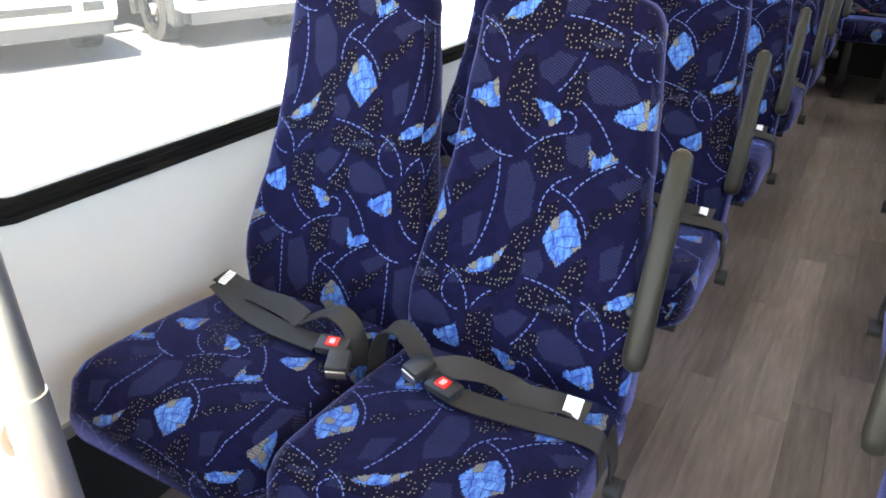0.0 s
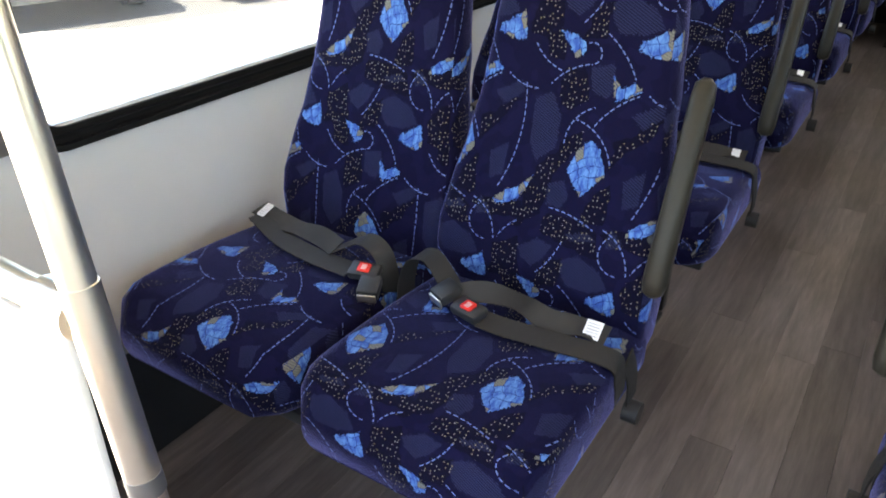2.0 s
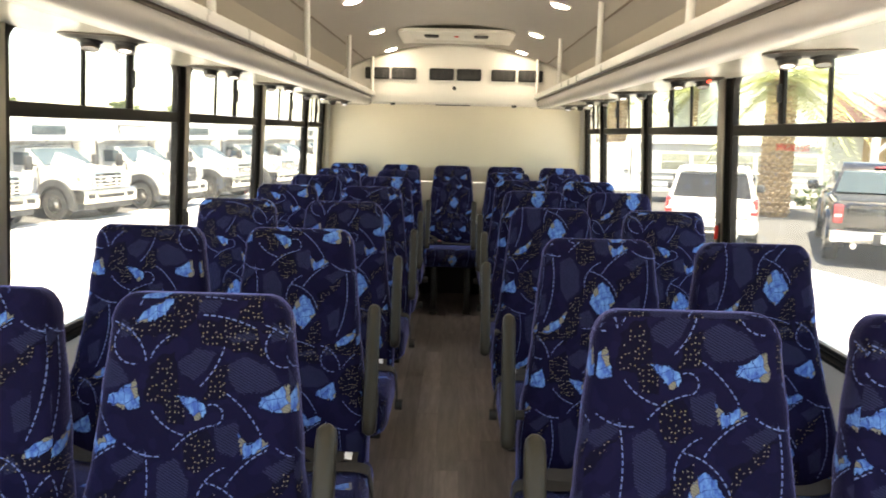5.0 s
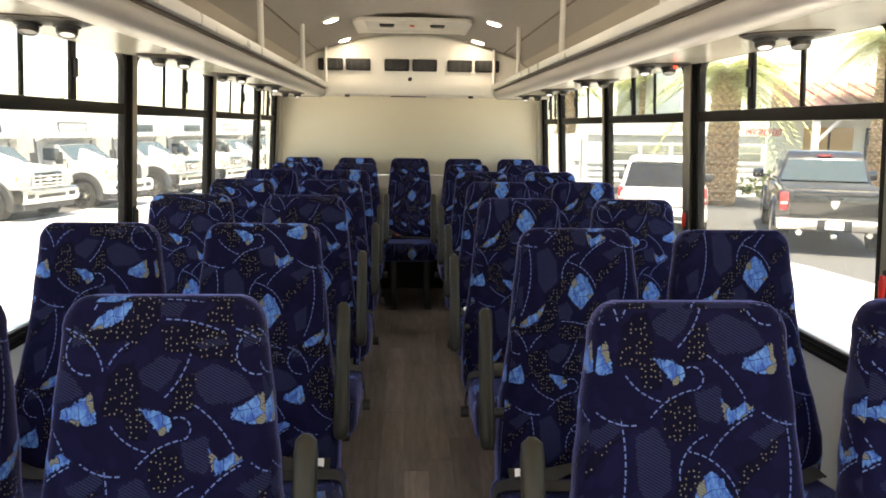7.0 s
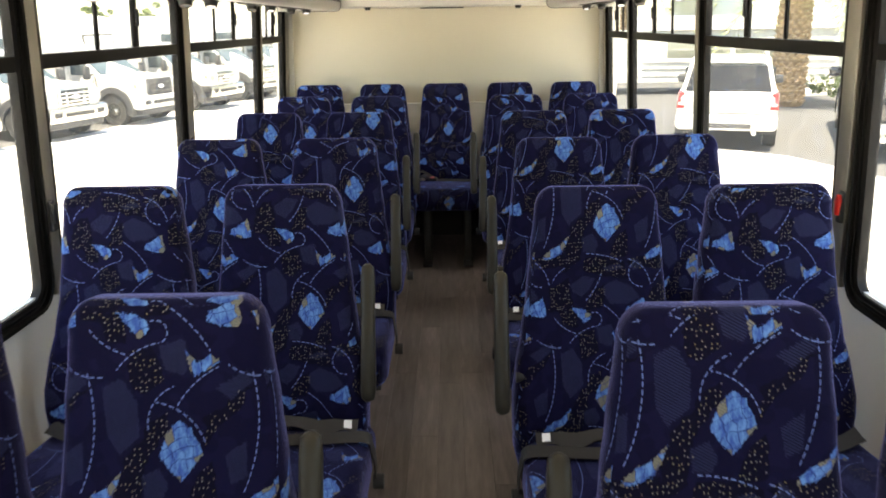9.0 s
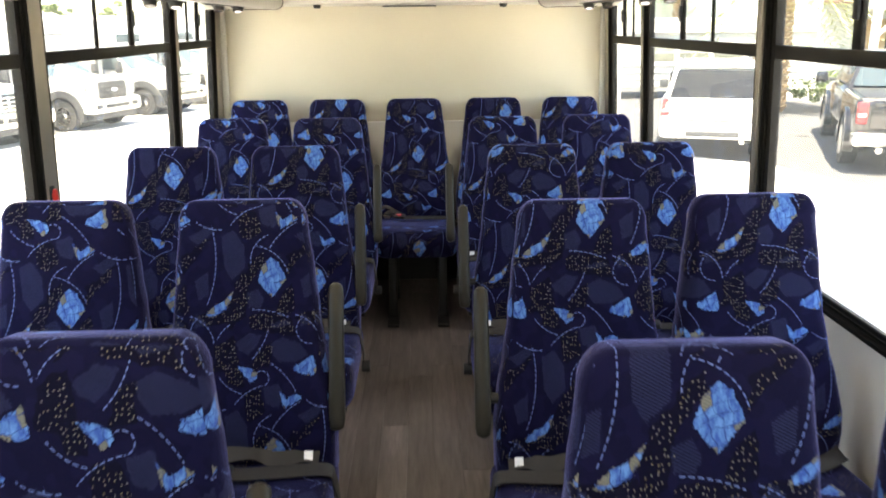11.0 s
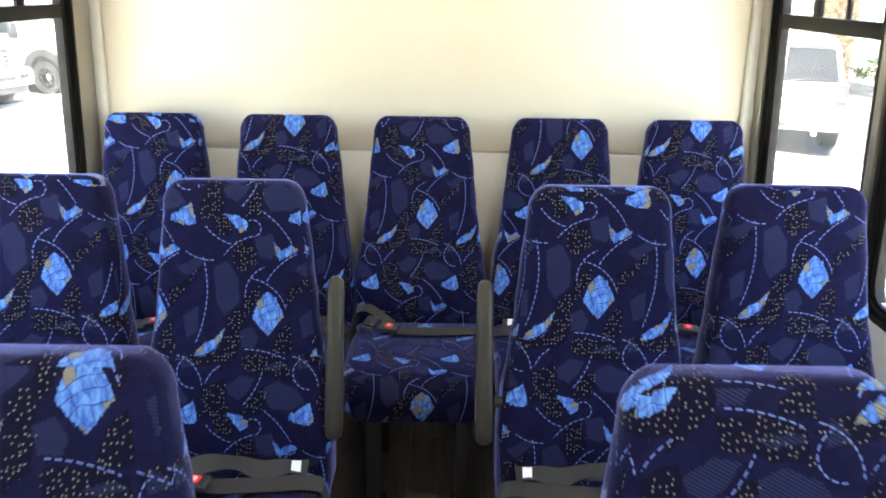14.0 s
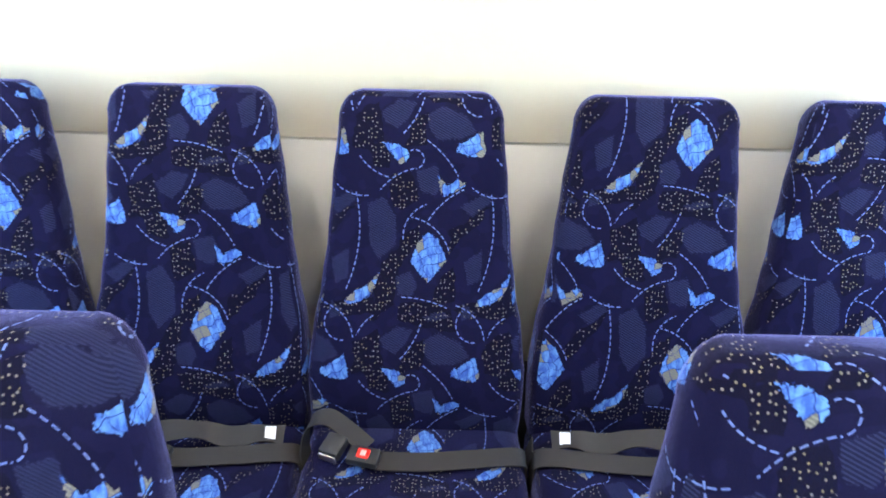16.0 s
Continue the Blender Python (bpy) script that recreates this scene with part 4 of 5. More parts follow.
# where the cloth was cut: place of a blue diamond on each backrest, aisle seat then window seat
CUTS = {(0, -1): ((0.060, 0.358), (0.030, 0.553)), (0, 1): ((0.025, 0.443), (0.047, 0.362)),
        (1, -1): ((0.021, 0.509), (0.038, 0.406)), (1, 1): ((0.007, 0.578), (0.049, 0.627)),
        (2, -1): ((0.072, 0.416), (0.017, 0.378)), (2, 1): ((0.021, 0.655), (0.056, 0.388)),
        (3, -1): ((0.070, 0.558), (0.011, 0.486)), (3, 1): ((0.014, 0.703), (0.061, 0.699)),
        (4, -1): ((0.068, 0.706), (0.012, 0.643)), (4, 1): ((0.001, 0.362), (0.053, 0.498)),
        (5, -1): ((0.075, 0.456), (0.039, 0.528)), (5, 1): ((-0.028, 0.508), (0.038, 0.547)),
        (6, -1): ((0.024, 0.724), (0.075, 0.517)), (6, 1): ((0.066, 0.662), (0.010, 0.724))}


def cuts_for(k, side):
    aisle, window = CUTS[k, side]
    if (k, side) == (0, -1):
        return [aisle, (0.10, 0.177), window, (0.05, 0.055)]
    return [aisle, (rng.uniform(0, TILE_W), rng.uniform(0, TILE_H)), window, (rng.uniform(0, TILE_W), rng.uniform(0, TILE_H))]


LABEL = "navy patterned moquette double bus seat with folded armrest and lap belts"
for side in (-1, 1):
    for k, y in enumerate(ROW_Y[side]):
        double_seat(side, y, cuts_for(k, side), LABEL_FRONT if (k, side) == (0, -1) else LABEL, "double seats", nudge=NUDGE[k, side])
for side in (-1, 1):
    double_seat(side, REST_Y, cuts_for(6, side), "navy patterned double bus seat against the rear wall", "rear row seats", 0.434, 0.431, False)
middle = thing("single_seat", "navy patterned middle seat of the rear row, lap belt buckled across", "bus seat", "rear row seats", pose(0, REST_Y, REAR_UP))
seat_place(middle, -0.007, 0, (0.019, 0.436), (0.019, 0.385), False, rear=True)
seat_frame(middle, (0,), 0, (-0.13, 0.13))

# ---- entrance barrier ----
barrier = thing("entrance_barrier", "polished steel stanchion and rail with a white modesty panel", "barrier")
lean_x = lambda z: -0.463 - 0.109 * z
on_pole = lambda z: (lean_x(z), 0.035, z)
part("stanchion", rod(bm_new(), on_pole(0.0), on_pole(roof_z(0.68) + 0.01), 0.019, seg=28), CHROME, barrier, "polished steel pole leaning outwards")
part("sleeve", rod(bm_new(), on_pole(0.595), on_pole(0.842), 0.0208, seg=28), CHROME, barrier, "steel sleeve")
part("band", rod(bm_new(), on_pole(0.575), on_pole(0.600), 0.0215, seg=28), ALU, barrier, "brown steel band")
part("rail", pipe(bm_new(), [(lean_x(0.80), 0.035, 0.80), (-1.125, 0.035, 0.80)], 0.019, 20), CHROME, barrier, "horizontal steel rail")
part("rail_joint", pipe(bm_new(), [(lean_x(0.80) - 0.012, 0.035, 0.80), (lean_x(0.80) - 0.075, 0.035, 0.80)], 0.027, 20), CHROME, barrier, "cast rail joint")
part("modesty_panel", box(bm_new(), (-1.12, 0.029, 0.10), (-0.60, 0.041, 0.76), 0.004), WALL, barrier, "white modesty panel")


# ---- outside ----
GROUND_Z = -0.96
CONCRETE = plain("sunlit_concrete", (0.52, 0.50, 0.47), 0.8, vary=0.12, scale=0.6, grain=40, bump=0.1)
# Dark tone also holds the shade around the parked vehicles, besides the asphalt.
SHADED_ASPHALT = plain("shaded_asphalt", (0.062, 0.062, 0.064), 0.85, vary=0.25, scale=0.5, grain=60, bump=0.2)
TRUCK_WHITE = plain("white_vehicle_paint", (0.42, 0.415, 0.40), 0.28, vary=0.05, coat=0.25)
TRUCK_GREY = plain("grey_fender_plastic", (0.035, 0.036, 0.038), 0.65)
TYRE = plain("tyre_rubber", (0.022, 0.022, 0.022), 0.85)
RIM = plain("bright_chrome", (0.78, 0.75, 0.70), 0.2, 1.0)
AUTO_GLASS = plain("dark_auto_glass", (0.050, 0.070, 0.080), 0.12, vary=0.1)
AUTO_GLASS.node_tree.nodes["Principled BSDF"].inputs["Specular IOR Level"].default_value = 0.3
LAMP_CLEAR = plain("headlamp_lens", (0.30, 0.30, 0.30), 0.1)
TAIL = plain("tail_lamp_red", (0.24, 0.03, 0.032), 0.2)
PLATE = plain("number_plate", (0.65, 0.68, 0.72), 0.5)
DARK_PAINT = plain("dark_vehicle_paint", (0.009, 0.008, 0.008), 0.16, coat=0.6)

ground = solid("ground", box(bm_new(), (-900, -900, GROUND_Z - 0.2), (900, 900, GROUND_Z)), SHADED_ASPHALT, "grey asphalt lot reaching the distance, shade put into its tone", "ground", kind="structure")
# Outline follows where the shade ends, so the ground colour carries that shade.
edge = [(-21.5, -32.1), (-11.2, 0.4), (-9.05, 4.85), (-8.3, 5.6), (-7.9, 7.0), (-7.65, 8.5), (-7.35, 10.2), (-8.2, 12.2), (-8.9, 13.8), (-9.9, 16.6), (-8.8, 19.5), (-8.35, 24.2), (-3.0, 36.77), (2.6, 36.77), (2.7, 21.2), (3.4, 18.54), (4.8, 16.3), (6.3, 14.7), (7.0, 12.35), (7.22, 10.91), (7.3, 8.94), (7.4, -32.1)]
solid("pavement", loft(bm_new(), [[(x, y, z) for x, y in edge] for z in (GROUND_Z - 0.05, GROUND_Z + 0.004)]), CONCRETE, "bright sunlit concrete apron beside the bus, outlined along the shade's edge", "pavement", kind="structure")


def wheel(parent, x, y, r, wide):
    w = part("wheel", rod(bm_new(), (x, y - wide / 2, r), (x, y + wide / 2, r), r, seg=28), TYRE, parent, "black tyre")
    part("rim", rod(bm_new(), (x, y - wide / 2 - 0.012, r), (x, y + wide / 2 + 0.012, r), r * 0.58, seg=24), RIM, w, "bright steel rim")
    part("hub", rod(bm_new(), (x, y - wide / 2 - 0.05, r), (x, y + wide / 2 + 0.05, r), r * 0.2, seg=16), RIM, w)
    for k in range(8):
        a = math.tau * k / 8
        part("hand_hole", rod(bm_new(), (x + math.cos(a) * r * 0.4, y - wide / 2 - 0.015, r + math.sin(a) * r * 0.4), (x + math.cos(a) * r * 0.4, y + wide / 2 + 0.015, r + math.sin(a) * r * 0.4), r * 0.085, seg=10), TYRE, w)
    return w


def slab(bm, side_profile, half, taper=0.0):
    """Body from a side outline (x, z), mirrored in y, narrowing a little upwards."""
    zs = [z for _, z in side_profile]
    lo, hi = min(zs), max(zs)
    rings = []
    for y in (-1, -0.94, 0.94, 1):
        k = 0.985 if abs(y) == 1 else 1.0
        cx = sum(x for x, _ in side_profile) / len(side_profile)
        cz = sum(zs) / len(zs)
        rings.append([(cx + (x - cx) * k, y * (half - taper * (z - lo) / (hi - lo)), cz + (z - cz) * k) for x, z in side_profile])
    return loft(bm, rings)


def nose(bm, sections, rows=5):
    """Bonnet-like body from rounded cross-sections: x, low z, high z, half width, corner."""
    return loft(bm, [[(x, p, (lo + hi) / 2 + q) for p, q in rounded(2 * half, hi - lo, r, rows)] for x, lo, hi, half, r in sections])


def arch(cx, cz, r0, r1, y0, y1):
    """Half ring over a wheel, with short straight feet."""
    turns = [radians(-14 + 208 * k / 16) for k in range(17)]
    ring = [(r1, a) for a in turns] + [(r0, a) for a in reversed(turns)]
    return loft(bm_new(), [[(cx + r * math.cos(a), y, cz + r * math.sin(a)) for r, a in ring] for y in (y0, y1)])


def cutaway_truck(m, label, dark_grille=False, pale_cap=False, barred=False):
    """White cab-chassis shuttle; its nose points along +x, ground at z 0, bumper at x 0."""
    t = thing("parked_shuttle_truck", label, "truck", "parked shuttle trucks", m)
    part("bonnet", nose(bm_new(), [(-0.10, 0.86, 1.24, 0.84, 0.10), (-0.16, 0.70, 1.31, 0.95, 0.14), (-0.45, 0.62, 1.36, 0.99, 0.16), (-1.38, 0.60, 1.42, 1.0, 0.14)]), TRUCK_WHITE, t, "white bonnet and wings")
    part("bonnet_ridge", nose(bm_new(), [(-0.20, 1.20, 1.335, 0.52, 0.05), (-0.40, 1.20, 1.405, 0.60, 0.06), (-1.36, 1.20, 1.465, 0.72, 0.06)]), TRUCK_WHITE, t, "raised bonnet")
    part("cab", slab(bm_new(), [(-1.30, 0.56), (-1.30, 1.42), (-1.40, 1.44), (-2.02, 1.90), (-2.8, 1.96), (-2.8, 0.56)], 0.99, 0.16), TRUCK_WHITE, t, "white cab")
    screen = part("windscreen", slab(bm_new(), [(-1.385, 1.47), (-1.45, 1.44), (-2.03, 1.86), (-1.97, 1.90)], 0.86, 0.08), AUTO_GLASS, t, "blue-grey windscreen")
    # Solid white slab in front of the glass imitates a reflection in it.
    part("screen_reflection", slab(bm_new(), [(-1.40, 1.49), (-1.42, 1.475), (-1.80, 1.765), (-1.78, 1.78)], 0.66, 0.60), TRUCK_WHITE, screen, "white reflection of a folded sun shade, built as a slab")
    for s in (-1, 1):
        part("side_window", box(bm_new(), (-2.58, s * 0.905 - 0.02, 1.44), (-1.86, s * 0.905 + 0.02, 1.80), 0.02), AUTO_GLASS, t, "side window")
        part("door_seam", box(bm_new(), (-1.52, s * 0.985 - 0.008, 0.66), (-1.50, s * 0.985 + 0.008, 1.40)), TRUCK_GREY, t)
        part("door_handle", box(bm_new(), (-2.60, s * 0.98 - 0.02, 1.22), (-2.42, s * 0.98 + 0.02, 1.27), 0.008), TRUCK_GREY, t, "door handle")
        part("wheel_well", arch(-0.95, 0.43, 0.02, 0.54, s * 0.70, s * 1.012), FRAME_BLACK, t, "dark wheel well")
        part("fender", arch(-0.95, 0.43, 0.50, 0.68, s * 0.90, s * 1.06), TRUCK_GREY, t, "grey wheel-arch flare")
        lampb = part("headlamp", box(bm_new(), (-0.26, s * 0.755 - 0.20, 0.90), (-0.080, s * 0.755 + 0.215, 1.24), 0.05), LAMP_CLEAR, t, "clear headlamp")
        part("lamp_bowl", rod(bm_new(), (-0.10, s * 0.72, 1.08), (-0.078, s * 0.72, 1.08), 0.085, seg=18), RIM, lampb, "bright reflector")
        part("indicator", box(bm_new(), (-0.23, s * 0.945 - 0.02, 1.08), (-0.13, s * 0.945 + 0.032, 1.20), 0.015), AMBER, lampb, "amber indicator")
        mirror = part("mirror", box(bm_new(), (-1.66, s * 1.22 - 0.10, 1.34), (-1.52, s * 1.22 + 0.10, 1.72), 0.03), TRUCK_GREY, t, "tall door mirror")
        part("mirror_arm", rod(bm_new(), (-1.64, s * 0.90, 1.46), (-1.60, s * 1.2, 1.46), 0.022), TRUCK_GREY, mirror)
        part("fog_recess", box(bm_new(), (0.01, s * 0.74 - 0.13, 0.60), (0.062, s * 0.74 + 0.13, 0.72), 0.02), FRAME_BLACK, t, "fog lamp recess")
        wheel(t, -0.95, s * 0.91, 0.41, 0.25)
        wheel(t, -4.9, s * 0.88, 0.41, 0.34)
    metal = TRUCK_GREY if dark_grille else RIM
    grille = part("grille", box(bm_new(), (-0.16, -0.56, 0.85), (-0.045, 0.56, 1.32), 0.04), metal, t, "broad grille frame")
    part("grille_mesh", box(bm_new(), (-0.07, -0.49, 0.90), (-0.040, 0.49, 1.27), 0.012), FRAME_BLACK, grille, "dark mesh")
    for k in range(9 if barred else 0):
        part("grille_bar", box(bm_new(), (-0.06, -0.48, 0.915 + 0.035 * k), (-0.030, 0.48, 0.932 + 0.035 * k), 0.005), RIM, grille, "thin bright bar")
    for k in range(0 if barred else 3):
        part("grille_bar", box(bm_new(), (-0.06, -0.50, 0.955 + 0.10 * k), (-0.020, 0.50, 0.998 + 0.10 * k), 0.012), metal, grille, "grille bar")
    for y in (() if barred else (-0.30, 0.30)):
        part("grille_post", box(bm_new(), (-0.06, y - 0.03, 0.90), (-0.034, y + 0.03, 1.23), 0.008), metal, grille)
    part("badge", loft(bm_new(), [[(x, 0.115 * k * math.cos(a), 1.08 + 0.05 * k * math.sin(a)) for a in (math.tau * i / 20 for i in range(20))] for x, k in ((-0.03, 1), (-0.008, 1), (-0.003, 0.85))]), PLATE, grille, "pale oval badge")
    bumper = part("bumper", slab(bm_new(), [(-0.40, 0.50), (-0.02, 0.47), (0.035, 0.54), (0.05, 0.66), (0.03, 0.80), (-0.06, 0.85), (-0.40, 0.85)], 1.01), TRUCK_WHITE if dark_grille else RIM, t, "bright bumper")
    part("bumper_slot", box(bm_new(), (0.02, -0.50, 0.60), (0.062, 0.50, 0.70), 0.015), FRAME_BLACK, bumper)
    part("air_dam", box(bm_new(), (-0.36, -0.92, 0.30), (-0.05, 0.92, 0.49), 0.03), TRUCK_GREY, t, "grey air dam")
    body = part("coach_body", slab(bm_new(), [(-2.45, 0.55), (-2.42, 1.98), (-2.02, 2.12), (-2.10, 2.62), (-2.35, 2.95), (-2.8, 3.12), (-8.2, 3.12), (-8.2, 0.55)], 1.22), TRUCK_WHITE, t, "tall white coach body")
    part("cap_window", box(bm_new(), (-2.2, -0.62, 2.26), (-2.035, 0.62, 2.56), 0.04), TRUCK_WHITE if pale_cap else AUTO_GLASS, body, "window over the cab")
    part("cap_rim", box(bm_new(), (-2.2, -0.66, 2.22), (-2.045, 0.66, 2.60), 0.04), TRUCK_GREY if pale_cap else TRUCK_WHITE, body)
    for s in (-1, 1):
        for k in range(4):
            part("coach_window", box(bm_new(), (-7.9 + 1.25 * k, s * 1.20 - 0.02, 1.55), (-6.8 + 1.25 * k, s * 1.20 + 0.025, 2.55), 0.03), AUTO_GLASS, body, "coach side window")
        part("body_edge", box(bm_new(), (-2.47, s * 1.205 - 0.03, 0.6), (-2.40, s * 1.205 + 0.03, 2.1), 0.012), TRUCK_GREY, body, "dark corner strip")
    return t


AMBER = plain("amber_lens", (0.50, 0.26, 0.14), 0.25)
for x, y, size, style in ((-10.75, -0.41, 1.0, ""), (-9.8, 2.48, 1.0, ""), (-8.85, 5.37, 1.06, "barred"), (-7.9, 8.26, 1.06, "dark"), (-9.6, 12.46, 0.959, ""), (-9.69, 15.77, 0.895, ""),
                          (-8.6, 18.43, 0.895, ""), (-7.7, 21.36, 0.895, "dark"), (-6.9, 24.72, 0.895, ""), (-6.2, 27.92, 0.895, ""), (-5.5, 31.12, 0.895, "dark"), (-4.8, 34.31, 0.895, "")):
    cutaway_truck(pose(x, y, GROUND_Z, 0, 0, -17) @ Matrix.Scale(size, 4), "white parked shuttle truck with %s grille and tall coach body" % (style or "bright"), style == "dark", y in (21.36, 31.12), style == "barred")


SUV_GLASS = plain("dark_tinted_glass", (0.016, 0.017, 0.019), 0.2, vary=0.2)
SUV_GLASS.node_tree.nodes["Principled BSDF"].inputs["Specular IOR Level"].default_value = 0.2


TURN = Matrix.Rotation(radians(90), 4, 'Z')


def turned(bm, dx=0.0):
    """Body drawn nose along x, set with its nose along +y."""
    bmesh.ops.transform(bm, matrix=TURN @ Matrix.Translation((dx, 0, 0)), verts=bm.verts)
    return bm


def suv(m):
    """White estate seen from behind; tail at y 0, nose along +y."""
    t = thing("suv", "white sport utility car parked on the asphalt, seen from behind", "car", at=m)
    part("body", turned(nose(bm_new(), [(0.0, 0.62, 1.06, 0.84, 0.10), (0.05, 0.50, 1.12, 0.91, 0.13), (0.5, 0.44, 1.15, 0.945, 0.13), (3.3, 0.44, 1.12, 0.945, 0.13), (4.3, 0.45, 1.02, 0.92, 0.14), (4.62, 0.52, 0.92, 0.78, 0.14)])), TRUCK_WHITE, t, "white painted body")
    part("cabin", turned(slab(bm_new(), [(0.10, 1.06), (0.30, 1.60), (0.42, 1.71), (0.62, 1.745), (2.5, 1.73), (2.75, 1.66), (3.35, 1.10)], 0.88, 0.17)), TRUCK_WHITE, t, "white roof and pillars")
    part("spoiler", turned(slab(bm_new(), [(0.22, 1.66), (0.24, 1.70), (0.60, 1.755), (0.60, 1.70)], 0.66, 0.03)), TRUCK_WHITE, t)
    part("rear_window", turned(slab(bm_new(), [(0.09, 1.12), (0.27, 1.61), (0.31, 1.61), (0.14, 1.12)], 0.78, 0.11), -0.025), SUV_GLASS, t, "dark rear window")
    part("wiper", turned(rod(bm_new(), (0.085, -0.02, 1.13), (0.10, -0.36, 1.17), 0.012, seg=8), -0.03), FRAME_BLACK, t, "rear wiper")
    bumper = part("bumper", turned(nose(bm_new(), [(-0.12, 0.46, 0.66, 0.80, 0.07), (-0.06, 0.40, 0.70, 0.92, 0.09), (0.30, 0.40, 0.70, 0.955, 0.09)])), TRUCK_WHITE, t, "white rear bumper")
    part("bumper_grille", box(bm_new(), (-0.46, -0.135, 0.45), (0.46, -0.10, 0.54), 0.01), TRUCK_GREY, bumper, "dark lower grille")
    part("tailgate_seam", box(bm_new(), (-0.74, -0.012, 0.715), (0.74, 0.02, 0.728)), TRUCK_GREY, t)
    part("plate_recess", box(bm_new(), (-0.30, -0.012, 0.80), (0.30, 0.02, 1.03), 0.02), TRUCK_WHITE, t)
    plate = part("number_plate", box(bm_new(), (-0.165, -0.022, 0.835), (0.165, -0.008, 0.985), 0.005), PLATE, t, "blank number plate")
    part("plate_bar", box(bm_new(), (-0.12, -0.026, 0.885), (0.12, -0.021, 0.935)), TAG_INK, plate)
    part("exhaust", rod(bm_new(), (0.52, -0.10, 0.37), (0.52, 0.2, 0.37), 0.045), RIM, t, "exhaust tip")
    for s in (-1, 1):
        lamp = part("tail_lamp", turned(slab(bm_new(), [(-0.005, 0.80), (0.01, 1.10), (0.15, 1.13), (0.17, 0.80)], 0.075, 0.02)), TAIL, t, "red tail lamp")
        lamp.matrix_basis = Matrix.Translation((s * 0.845, 0.0, 0.0))
        part("reverse_lens", box(bm_new(), (s * 0.845 - 0.055, -0.018, 0.86), (s * 0.845 + 0.055, 0.02, 0.92), 0.01), LAMP_CLEAR, t)
        part("roof_rail", rod(bm_new(), (s * 0.62, 0.75, 1.79), (s * 0.62, 2.3, 1.79), 0.018, seg=8), TRUCK_GREY, t, "roof rail")
        for y0, y1 in ((0.50, 1.20), (1.28, 1.95), (2.02, 2.72)):
            part("side_window", box(bm_new(), (s * 0.795 - 0.035, y0, 1.17), (s * 0.795 + 0.035, y1, 1.56), 0.03), SUV_GLASS, t, "side window")
        part("mirror", box(bm_new(), (s * 1.02 - 0.09, 2.75, 1.10), (s * 1.02 + 0.09, 2.9, 1.28), 0.04), TRUCK_GREY, t, "dark door mirror")
        for y in (0.95, 3.75):
            part("wheel_well", turned(arch(y, 0.38, 0.02, 0.45, s * -0.60, s * -0.952)), FRAME_BLACK, t, "dark wheel well")
            w = part("wheel", rod(bm_new(), (s * 0.72, y, 0.37), (s * 0.96, y, 0.37), 0.37, seg=28), TYRE, t, "black tyre")
            part("rim", rod(bm_new(), (s * 0.75, y, 0.37), (s * 0.972, y, 0.37), 0.23, seg=24), RIM, w, "alloy rim")
    return t


suv(pose(5.34, 15.45, GROUND_Z, 0, 0, -20))


